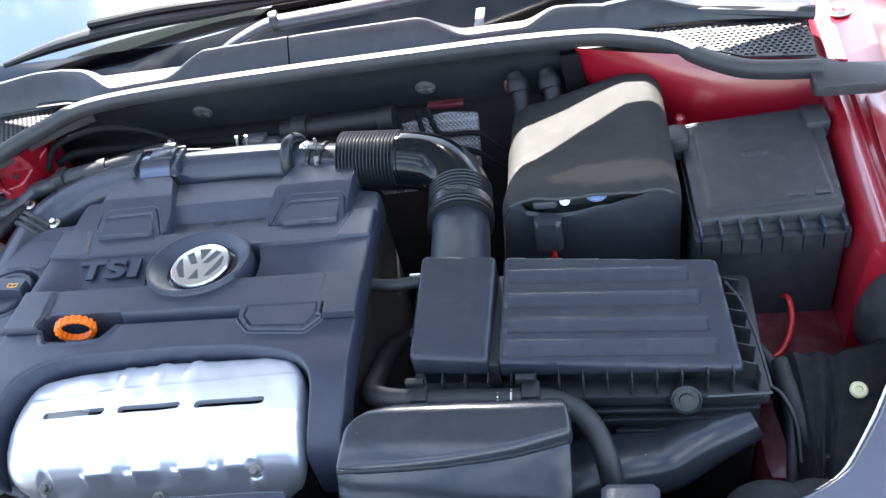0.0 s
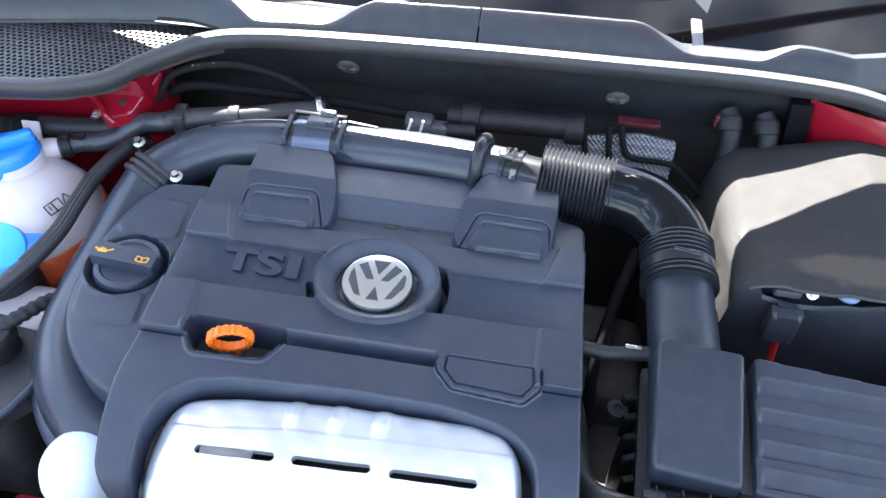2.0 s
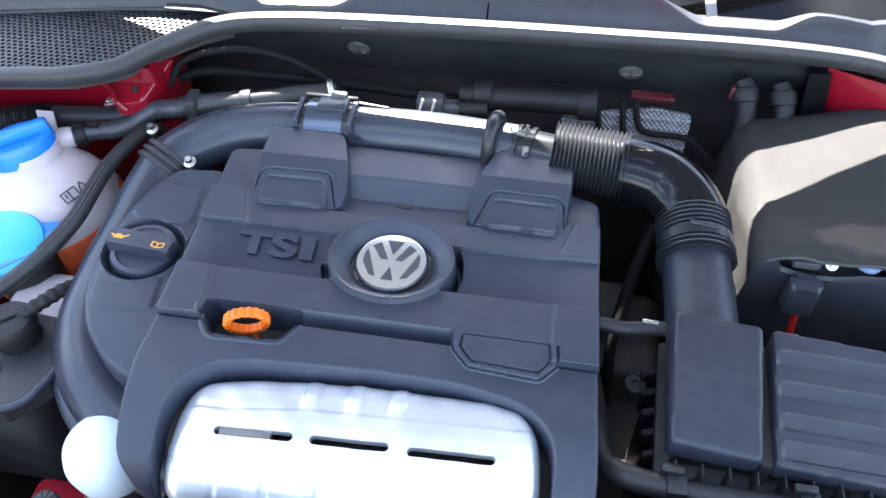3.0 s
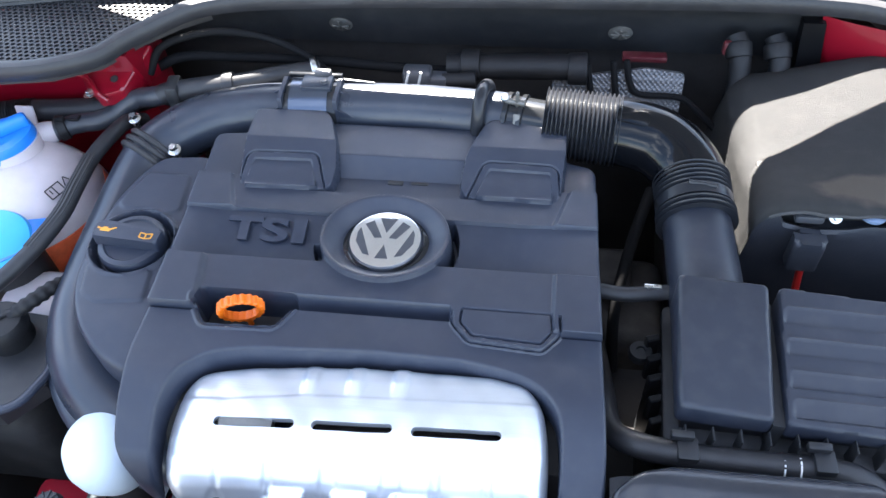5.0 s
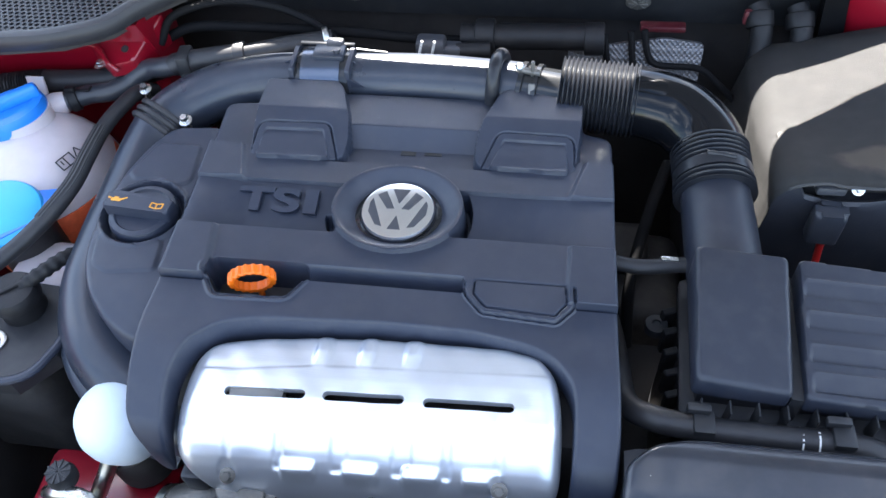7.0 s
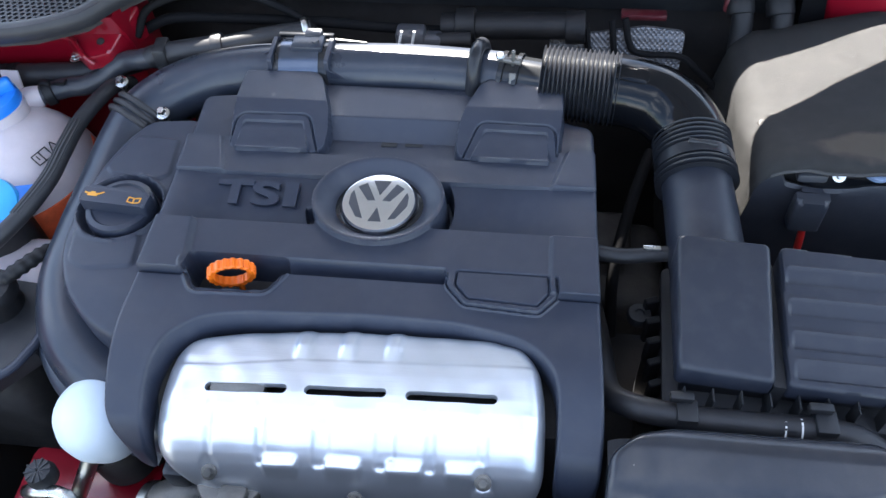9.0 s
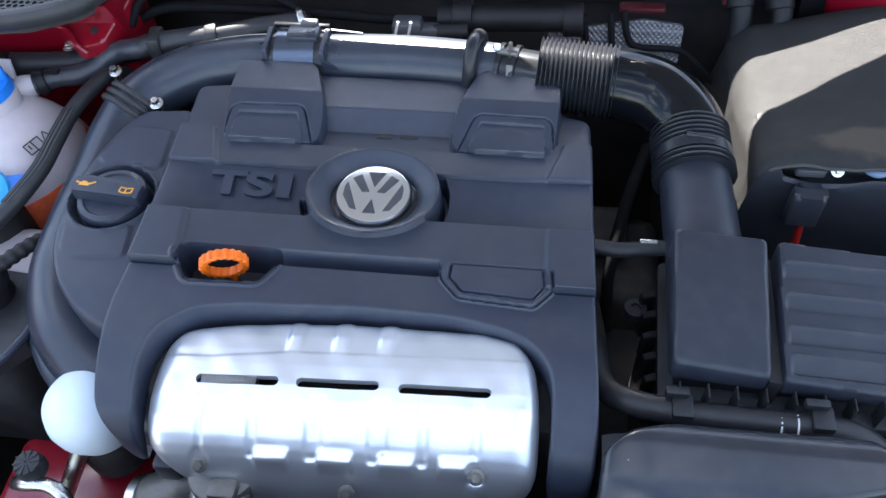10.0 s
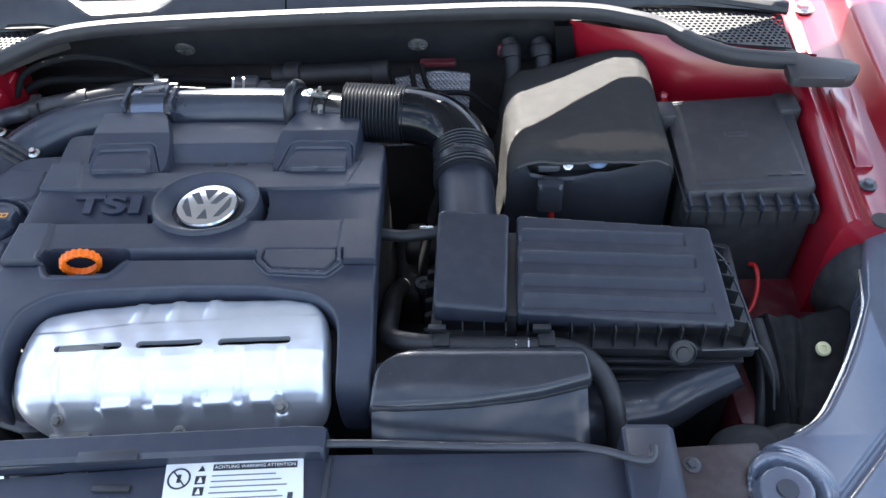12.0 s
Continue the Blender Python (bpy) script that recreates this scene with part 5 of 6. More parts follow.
def intake_scoop():
    root = thing("intake_scoop", (-0.115, 0.36, 0.80), "black plastic intake scoop box with rounded lid", "intake scoop")
    seam_y = lambda x: float(np.interp(x, [-0.205, -0.16, -0.11, -0.065, -0.024], [0.3290, 0.3305, 0.3345, 0.3420, 0.3535]))
    front = [(x, seam_y(x)) for x in (-0.0245, -0.045, -0.065, -0.09, -0.12, -0.15, -0.18)]
    lid = round2d([(-0.207, 0.3295), (-0.2035, 0.366), (-0.186, 0.381), (-0.160, 0.389), (-0.032, 0.391), (-0.0255, 0.384), (-0.0225, 0.357)] + front, 0.006)
    d = d_poly(lid)

    def height(x, y):
        z = 0.9520 - 0.16 * np.clip(0.372 - y, 0, 1) - 26.0 * np.clip(0.352 - y, 0, 1) ** 2 * np.clip((-x) / 0.2, 0.2, 1) * 0.4
        z = z - 0.006 * np.clip((-0.165 - x) / 0.04, 0, 1) ** 2
        z = z - 20.0 * np.clip(y - 0.3690, 0, 1) ** 2
        return z - roll_off(d(x, y), 0.0045)

    part("lid", field(d, height, (-0.212, -0.018, 0.324, 0.396), 0.0013, depth=0.010), SCOOP, root, "", 50)
    # the body's face leans forward under the lid's curved lower edge
    rows = []
    for i in range(25):
        x = -0.2040 + 0.1785 * i / 24
        y, k = seam_y(x), 0.003 * (1 - min(1, min(i, 24 - i) / 2)) ** 2
        rows.append([(x, 0.384 - k, 0.78), (x, 0.384 - k, 0.930), (x, y + 0.010, 0.9370 - k), (x, y + 0.0010, 0.9350 - k), (x, y - 0.0015, 0.9320 - k), (x, y * 0.55 + 0.305 * 0.45, 0.921 - k), (x, 0.3050 + k, 0.9075 - k), (x, 0.3000 + k, 0.900), (x, 0.2985 + k, 0.885), (x, 0.2985 + k, 0.78)])
    part("body", loft(rows), SCOOP, root)
    part("seam", tube([(x, seam_y(x) + 0.0010, 0.9375) for x in np.linspace(-0.203, -0.0265, 16)], 0.0018, 8, 2), PLASTIC_DARK, root)


intake_scoop()


def vacuum_hose():
    root = thing("vacuum_hose", (-0.10, 0.41, 0.90), "black rubber hose clipped before the filter box", "hose")
    part("hose", tube([(-0.207, 0.60, 0.79), (-0.206, 0.55, 0.835), (-0.205, 0.51, 0.865), (-0.203, 0.47, 0.885), (-0.200, 0.432, 0.905), (-0.185, 0.415, 0.918), (-0.15, 0.408, 0.921), (-0.10, 0.407, 0.920), (-0.05, 0.407, 0.919), (-0.025, 0.402, 0.915), (-0.008, 0.388, 0.905), (0.002, 0.365, 0.890), (0.006, 0.345, 0.86)], 0.0095, 18, 8), RUBBER, root)
    for x in (-0.149, -0.056):
        part("clip", join(rbox(x, 0.4085, 0.9225, 0.015, 0.018, 0.019, 0.002), rbox(x - 0.004, 0.4165, 0.934, 0.016, 0.006, 0.007, 0.001)), PLASTIC_DARK, root)
    for x in (-0.083, -0.072):
        part("paint_mark", lathe([(0.0097, -0.0006), (0.0097, 0.0006)], (0, 0, 0), 18, Matrix.Translation((x, 0.407, 0.9195)) @ Matrix.Rotation(radians(90), 4, "Y")), PAPER, root, "white paint mark")


vacuum_hose()


def battery():
    root = thing("battery", (0.005, 0.68, 0.70), "car battery in a dusty felt jacket", "battery")
    part("case", rbox(0.015, 0.690, 0.82, 0.120, 0.150, 0.24, 0.006), FELT_SHADED, root)
    # jacket: a soft hood over the case, higher towards the wing, slit open along its front
    def crown(x, y):
        back = float(np.interp(x, [-0.090, -0.060, -0.015, 0.045, 0.090], [0.937, 0.946, 0.9575, 0.9745, 0.9745]))
        w = min(1, max(0, (y - 0.61) / 0.11))
        w = w * w * (3 - 2 * w)
        return 0.9740 + (back - 0.9740) * w

    flare = lambda z: 0.17 * max(0, 0.918 - z)   # the engine-side wall spreads towards its foot

    def hood(y, xl, xr, drop, r=0.028):
        """One section of the hood: upright sides, rounded shoulders, a sloping top."""
        pts = [(xl - flare(z), y, z) for z in (0.70, 0.76, 0.82, 0.87, 0.90)]
        zl, zr = crown(xl + r, y) - drop, crown(xr - r * 0.8, y) - drop
        pts += [(xl + r - r * math.cos(a), y, zl - r + r * math.sin(a)) for a in [math.pi / 2 * k / 9 for k in range(10)]]
        for k in range(1, 20):
            x = xl + r + (xr - r * 1.8 - xl) * k / 20
            pts.append((x, y, crown(x, y) - drop + 0.0004 * math.sin(60 * x + 40 * y)))
        pts += [(xr - r * 0.8 + r * 0.8 * math.sin(a), y, zr - r * 0.8 + r * 0.8 * math.cos(a)) for a in [math.pi / 2 * k / 9 for k in range(10)]]
        return pts + [(xr + 0.001, y, z) for z in (0.87, 0.82, 0.76, 0.70)]

    wave = lambda x: 0.0013 * math.sin(105 * x + 0.6) + 0.0007 * math.sin(230 * x)
    rows = []
    for y, fall in ((0.6100, 0.0085), (0.6108, 0.0050), (0.6130, 0.0022), (0.6165, 0.0006)):
        rows.append([(x, yy, z + wave(x) * fall * 90 if z > 0.93 else z) for x, yy, z in hood(y, -0.0850, 0.0870, fall)])
    for i in range(36):
        v = i / 35
        hind = max(0, (v - 0.84) / 0.16)
        rows.append(hood(0.621 + 0.215 * v, -0.0855 + 0.010 * hind ** 2 + 0.001 * math.sin(9 * v), 0.0875 - 0.008 * hind ** 2, 0.016 * hind ** 2.2 + 0.0008 * math.sin(7 * v)))
    back = [(x * 0.97, y + 0.010, 0.70 + (z - 0.70) * 0.93) for x, y, z in rows[-1]]
    bm = loft(rows + [back], caps=False, closed=False)
    bmesh.ops.solidify(bm, geom=list(bm.faces), thickness=0.003)
    part("jacket", bm, JACKET, root, "black felt jacket with a brown dusty smear")
    part("back_panel", loft([[(x, y - 0.004 + d, z) for x, y, z in back] for d in (0.0, 0.003)]), JACKET, root)
    part("slit_lip", tube([(x, y, z) for x, y, z in rows[0][10:-9]], 0.0015, 8, 2), JACKET, root, "worn rolled lip of the slit")
    # front flap: closed below and at both ends, parted from the hood along the slit
    def slit(x):
        return float(np.interp(x, [-0.068, -0.061, -0.048, -0.020, 0.020, 0.072], [0.0, 0.0095, 0.0130, 0.0125, 0.0095, 0.0]))

    top_z = lambda x: float(np.interp(x, [p[0] for p in rows[0][5:-4]], [p[2] for p in rows[0][5:-4]]))
    flap = []
    for x in np.linspace(-0.0845, 0.0865, 60):
        top = top_z(x) + 0.001 - (slit(x) * 1.7 if -0.068 < x < 0.072 else 0.0)
        bulge = 0.003 * math.sin(math.pi * (x + 0.0845) / 0.171)
        flap.append([(x - flare(z) * max(0, -x / 0.0845) ** 3, 0.6115 - bulge * min(1, max(0, (0.955 - z) * 14)) - 0.0010 * math.sin(22 * x + 30 * z), z) for z in (0.70, 0.78, 0.85, 0.90, 0.925, top - 0.010, top - 0.003)] + [(x, 0.6130, top), (x, 0.6170, top - 0.002)])
    # flap coloured darker than the hood to give its shaded front
    part("front_flap", loft(flap, caps=False, closed=False), FELT_SHADED, root, "smooth front flap, black darkened for shade")
    # dark block for the shade seen through the slit
    part("dark_inside", rbox(0.0, 0.659, 0.930, 0.150, 0.060, 0.040, 0.004), SHADOW, root)
    part("terminal_clamp", rbox(-0.042, 0.617, 0.9565, 0.024, 0.014, 0.009, 0.003), EMBLEM_DARK, root, "dull grey terminal clamp")
    b = bolt((-0.0225, 0.6125, 0.9605), 0.0033, 0.004, root, "terminal_bolt", Matrix.Rotation(radians(45), 4, "X"))
    b["label"] = "bright terminal bolt"
    part("top_plate", rbox(0.034, 0.629, 0.9570, 0.075, 0.02, 0.006, 0.002), PLASTIC_GLOSS, root)
    part("blue_knob", lathe([(0.0105, 0), (0.011, 0.003), (0.008, 0.005)], (0.008, 0.619, 0.9585), 20), BLUE_GREY, root, "pale blue-grey knob")
    part("cable_boot", prism(round2d([(-0.054, 0.592), (-0.028, 0.591), (-0.027, 0.609), (-0.053, 0.610)], 0.005), 0.914, 0.948, 0.006, 4), PLASTIC_WORN, root)
    part("red_lead", tube([(-0.030, 0.598, 0.80), (-0.033, 0.597, 0.86), (-0.039, 0.598, 0.914)], 0.0032, 12), RED_CABLE, root, "red cable")


battery()


def fuse_box():
    root = thing("fuse_box", (0.165, 0.66, 0.75), "black plastic fuse box with clipped lid", "fuse box")
    lid = [(0.098, 0.592), (0.228, 0.590), (0.238, 0.735), (0.232, 0.742), (0.105, 0.742), (0.097, 0.735)]
    d = d_poly(round2d(lid, 0.005))

    def height(x, y):
        z = 0.9430 + 0.06 * (y - 0.60) + 0.06 * (x - 0.165)
        z = z + 0.0020 * step(d_box(0.112, 0.222, 0.603, 0.735, 0.004)(x, y), 0.002)
        z = z + 0.0012 * step(d_box(0.154, 0.176, 0.672, 0.680, 0.001)(x, y), 0.001) - 0.0012 * step(d_box(0.156, 0.174, 0.674, 0.678, 0.001)(x, y), 0.001)
        return z - roll_off(d(x, y), 0.003)

    part("lid", field(d, height, (0.09, 0.245, 0.585, 0.748), 0.0018, depth=0.012), PLASTIC_GREY, root, "", 40)
    part("body", prism(round2d([(0.096, 0.580), (0.230, 0.580), (0.240, 0.740), (0.096, 0.742)], 0.006), 0.78, 0.932, 0.002), PLASTIC_DARK, root)
    part("front_lip", prism(round2d([(0.095, 0.572), (0.231, 0.572), (0.231, 0.594), (0.095, 0.594)], 0.003), 0.912, 0.930, 0.002), PLASTIC_DARK, root)
    for i in range(8):
        x = 0.1005 + 0.0178 * i
        part("rib", rbox(x, 0.582, 0.926, 0.0028, 0.020, 0.026, 0.0008, 1), PLASTIC, root)
    part("latch", rbox(0.095, 0.713, 0.945, 0.020, 0.030, 0.028, 0.004), PLASTIC_GREY, root)
    part("latch_spring", join(rbox(0.098, 0.727, 0.9535, 0.022, 0.004, 0.0025, 0.0008), rbox(0.112, 0.728, 0.9530, 0.010, 0.0025, 0.002, 0.0006, 2, Matrix.Rotation(radians(25), 4, "Z"))), STEEL, root, "bright spring clip")
    part("latch", rbox(0.230, 0.722, 0.950, 0.024, 0.034, 0.020, 0.003), PLASTIC_GREY, root)
    part("print", join(rbox(0.190, 0.609, 0.9483, 0.014, 0.002, 0.0004, 0), rbox(0.212, 0.609, 0.9496, 0.012, 0.005, 0.0004, 0)), PLASTIC_WORN, root, "faint grey print")
    part("red_wire", tube([(0.140, 0.585, 0.79), (0.138, 0.56, 0.80), (0.137, 0.545, 0.815), (0.137, 0.53, 0.80)], 0.0024, 10), RED_CABLE, root, "red wire")
    part("red_wire", tube([(0.18, 0.585, 0.84), (0.184, 0.57, 0.85), (0.183, 0.548, 0.838), (0.168, 0.522, 0.828), (0.140, 0.510, 0.826)], 0.0026, 12), RED_CABLE, root, "red wire")


fuse_box()


# ---- far corner by the headlamp ----
def lamp_corner():
    root = thing("headlamp", (0.25, 0.36, 0.72), "grey headlamp housing with glossy rim and round cap", "headlamp")
    outline = [(0.270, 0.560), (0.258, 0.528), (0.243, 0.465), (0.222, 0.424), (0.203, 0.393), (0.172, 0.350), (0.148, 0.334), (0.112, 0.321), (0.098, 0.300), (0.090, 0.23), (0.50, 0.20), (0.52, 0.60), (0.32, 0.60)]
    d = d_poly(round2d(outline, 0.012))
    dome = d_oval(0.122, 0.278, 0.036, 0.036)
    cap = d_oval(0.122, 0.276, 0.021, 0.021)
    glass_line = lambda x, y: (x - 0.206) * 0.71 - (y - 0.314) * 0.71

    def height(x, y):
        z = 0.902 + 0.06 * np.clip(y - 0.33, 0, 0.2) - 0.004 * step(np.abs(glass_line(x, y)) - 0.003, 0.004)
        z = z + 0.010 * step(dome(x, y), 0.016) - 0.010 * step(np.abs(cap(x, y) - 0.003) - 0.002, 0.005)
        z = z + 0.006 * np.sin(np.clip((x - 0.16) * 9, -2, 2)) + 0.030 * np.clip((x - 0.245) / 0.05, 0, 1) - 0.02 * np.clip(glass_line(x, y), 0, 1)
        return z - roll_off(d(x, y), 0.006)

    part("housing", field(d, height, (0.085, 0.525, 0.195, 0.605), 0.0018, floor=0.70), LAMP_HOUSING, root, "", 50)
    part("rim_bead", tube([(0.258, 0.528, 0.9120), (0.243, 0.465, 0.908), (0.222, 0.424, 0.9035), (0.203, 0.393, 0.9015), (0.172, 0.350, 0.898), (0.148, 0.333, 0.896)], 0.0022, 10, 8), STEEL, root, "bright narrow rim")
    part("round_cap", lathe([(0.020, 0.89), (0.020, 0.905), (0.016, 0.909), (0.009, 0.909), (0.008, 0.912), (0.001, 0.912)], (0.122, 0.276, 0), 36), SCOOP, root)


lamp_corner()


def corner_parts():
    liner = thing("wing_liner", (0.20, 0.42, 0.70), "grey moulded liner panel with a cream screw", "liner")
    rows = []
    for i in range(25):
        v = i / 24
        y = 0.505 - 0.150 * v
        xr = float(np.interp(y, [0.350, 0.393, 0.424, 0.465, 0.528], [0.174, 0.205, 0.224, 0.244, 0.256]))
        xl = 0.146 + 0.012 * v
        row = []
        for j in range(25):
            u = j / 24
            z = 0.883 - 0.022 * v + 0.004 * math.sin(5 * u + 2 * v)
            z -= 0.007 * math.exp(-((u - 0.50 + 0.12 * v) / 0.055) ** 2) + 0.005 * math.exp(-((u - 0.28 + 0.05 * v) / 0.05) ** 2)
            z -= 0.09 * max(0, (0.16 - u) / 0.16) ** 2 + 0.04 * max(0, (0.14 - v) / 0.14) ** 2
            row.append((xl + (xr - xl) * u, y - 0.012 * math.sin(math.pi * u) * (1 - v) + 0.02 * (u - 0.5) * (1 - v), z))
        rows.append(row)
    cloth = loft(rows, caps=False, closed=False)
    bmesh.ops.solidify(cloth, geom=list(cloth.faces), thickness=0.003)
    part("panel", cloth, GREY_LINER, liner)
    part("cream_screw", join(lathe([(0.0066, 0), (0.0070, 0.003), (0.0058, 0.0045), (0.0032, 0.0045), (0.0028, 0.002)], (0, 0, 0), 24, Matrix.Translation((0.207, 0.438, 0.876)) @ Matrix.Rotation(radians(25), 4, "X"))), YELLOW, liner, "cream plastic screw")
    part("fold", tube([(0.152, 0.470, 0.880), (0.158, 0.43, 0.868), (0.170, 0.385, 0.855)], 0.007, 12), GREY_LINER, liner)
    part("arch_piece", ball((0.125, 0.345, 0.845), 0.034, 24, (1.1, 0.8, 0.7)), GREY_LINER, liner)
    part("arch_piece", ball((0.160, 0.348, 0.848), 0.030, 24, (1.0, 0.8, 0.7)), GREY_LINER, liner)
    part("side_cloth", ball((0.262, 0.535, 0.868), 0.058, 28, (0.55, 1.0, 0.95)), GREY_LINER, liner)
    part("side_wall", rbox(0.292, 0.50, 0.80, 0.05, 0.20, 0.24, 0.02, 3), GREY_LINER, liner)
    part("round_duct", lathe([(0.030, -0.03), (0.032, 0.0), (0.028, 0.012), (0.02, 0.015)], (0.262, 0.53, 0.865), 28, Matrix.Rotation(radians(30), 4, "X")), GREY_LINER, liner)
    red = thing("chassis_leg", (0.18, 0.52, 0.60), "red painted chassis leg deep in the bay", "chassis leg")
    part("leg", rbox(0.195, 0.54, 0.73, 0.13, 0.30, 0.18, 0.02), RED_DARK, red)
    part("bead", rod((0.14, 0.47, 0.822), (0.25, 0.47, 0.822), 0.004, 10), RED_DARK, red)
    hose = thing("drain_hose", (0.145, 0.45, 0.80), "black hose down beside the filter box", "hose")
    part("hose", tube([(0.135, 0.50, 0.87), (0.150, 0.47, 0.868), (0.158, 0.44, 0.85), (0.155, 0.40, 0.82), (0.150, 0.37, 0.78)], 0.006, 14), RUBBER, hose)
    part("small_line", tube([(0.132, 0.425, 0.905), (0.143, 0.42, 0.897), (0.152, 0.405, 0.880), (0.154, 0.385, 0.855)], 0.0014, 8), RUBBER, hose)


corner_parts()


# ---- front panel with label and bonnet stay ----
def lock_carrier():
    root = thing("lock_carrier", (CX, 0.27, 0.86), "black plastic lock carrier across the front", "lock carrier")
    part("deck", prism(round2d([(-0.57, 0.10), (0.040, 0.10), (0.034, 0.299), (-0.012, 0.297), (-0.236, 0.293), (-0.50, 0.270), (-0.586, 0.262), (-0.586, 0.10)], 0.006), 0.84, 0.928, 0.003), PLASTIC, root)
    rail = []
    for x, y in ((-0.588, 0.282), (-0.584, 0.2815), (-0.49, 0.288), (-0.36, 0.296), (-0.26, 0.302), (-0.240, 0.302), (-0.236, 0.299)):
        rail.append([(x, y - 0.013, 0.925), (x, y - 0.013, 0.940), (x, y - 0.010, 0.944), (x, y + 0.006, 0.9455), (x, y + 0.009, 0.942), (x, y + 0.009, 0.925)])
    part("rail", loft(rail), PLASTIC, root)
    # dark line laid in for the groove's shade
    part("rail_groove", tube([(-0.575, 0.272, 0.928), (-0.49, 0.2785, 0.928), (-0.36, 0.287, 0.928), (-0.24, 0.294, 0.928)], 0.0032, 8, 6), SHADOW, root)
    part("rail_tab", rbox(-0.405, 0.2825, 0.942, 0.048, 0.010, 0.005, 0.001, 2, Matrix.Rotation(radians(4), 4, "Z")), PLASTIC_WORN, root)
    part("small_catch", rbox(-0.400, 0.262, 0.930, 0.030, 0.006, 0.005, 0.001), PLASTIC_DARK, root)
    part("step_edge", rbox(-0.2335, 0.20, 0.926, 0.004, 0.18, 0.012, 0.001), PLASTIC_WORN, root)
    part("end_cheek", prism(round2d([(-0.004, 0.20), (0.036, 0.20), (0.036, 0.316), (-0.004, 0.316)], 0.004), 0.84, 0.938, 0.003), PLASTIC, root, "raised stay holder")
    part("side_plate", prism(round2d([(0.036, 0.26), (0.10, 0.265), (0.115, 0.324), (0.036, 0.318)], 0.004), 0.80, 0.899, 0.002), SIDE_PLATE, root, "grey-red side plate")
    bolt((0.056, 0.303, 0.900), 0.0045, 0.003, root, material=EMBLEM_DARK)
    # bonnet stay lying along the panel
    stay = thing("bonnet_stay", (-0.2, 0.29, 0.93), "thin black bonnet stay rod with hooked end", "stay rod")
    part("rod", tube([(-0.570, 0.269, 0.937), (-0.488, 0.277, 0.936), (-0.358, 0.289, 0.936), (-0.234, 0.298, 0.937), (-0.115, 0.2955, 0.938), (-0.040, 0.2955, 0.939)], 0.0033, 12, 8), PLASTIC_WORN, stay)
    part("hooked_end", tube([(-0.040, 0.2955, 0.939), (-0.018, 0.290, 0.941), (0.000, 0.283, 0.943), (0.011, 0.281, 0.944), (0.016, 0.285, 0.944), (0.017, 0.293, 0.944)], 0.0033, 12, 8), PLASTIC_WORN, stay)


lock_carrier()


def warning_label():
    root = thing("warning_label", (-0.31, 0.265, 0.9285), "white warning label with pictograms and small print", "label")
    z = 0.9300
    corner = [(-0.3625, 0.2835), (-0.2545, 0.2895), (-0.246, 0.2305), (-0.354, 0.2245)]
    part("paper", prism(corner, 0.9275, z, 0), PAPER, root)
    turn = Matrix.Rotation(radians(3.2), 4, "Z")

    def place(x, y):
        """A point of the label: x, y from its upper left corner."""
        v = turn @ Vector((x, -y, 0))
        return (-0.3625 + v.x, 0.2835 + v.y)

    def flat(pts, name, material, parent=root, h=0.0004):
        return part(name, prism([place(*p) for p in pts], z - 0.0002, z + h, 0), material, parent)
    bar = flat([(0.038, 0.0025), (0.104, 0.0025), (0.104, 0.0080), (0.038, 0.0080)], "heading_bar", INK)
    hx, hy = place(0.071, 0.0052)
    part("heading", letters("ACHTUNG WARNING ATTENTION", 0.0040, Matrix.Translation((hx, hy, z + 0.0004)) @ turn, 0.0001), PAPER, bar, "white heading letters")
    cx, cy = place(0.0125, 0.0135)
    part("ban_ring", tube([(cx + 0.0084 * math.cos(a), cy + 0.0084 * math.sin(a), z + 0.0001) for a in np.linspace(0, 2 * math.pi, 33)], 0.0008, 6, 0), INK, root)
    bm = rbox(cx, cy, z + 0.0003, 0.0012, 0.016, 0.0005, 0, 1, Matrix.Rotation(radians(42), 4, "Z"))
    part("ban_stroke", bm, INK, root)
    part("ban_mark", rbox(cx, cy, z + 0.0002, 0.0028, 0.007, 0.0004, 0), INK, root)
    flat([(0.0265, 0.0080), (0.0320, 0.0080), (0.0292, 0.0030)], "triangle_mark", INK)
    for y in (0.0120, 0.0215, 0.0310):
        flat([(0.0255, y), (0.0335, y), (0.0335, y + 0.0070), (0.0255, y + 0.0070)], "square_mark", INK)
        flat([(0.0275, y + 0.0060), (0.0315, y + 0.0060), (0.0300, y + 0.0015), (0.0290, y + 0.0015)], "square_fill", PAPER, root, 0.0007)
    for i in range(9):
        y = 0.0120 + 0.0048 * i
        w = 0.050 + 0.012 * ((i * 7) % 5) / 5
        flat([(0.038, y), (0.038 + w, y), (0.038 + w, y + 0.0009), (0.038, y + 0.0009)], "print_line", GREY_CLIP)
    flat([(0.099, 0.0290), (0.1030, 0.0290), (0.1030, 0.0345), (0.099, 0.0345)], "small_mark", EMBLEM_DARK)


warning_label()


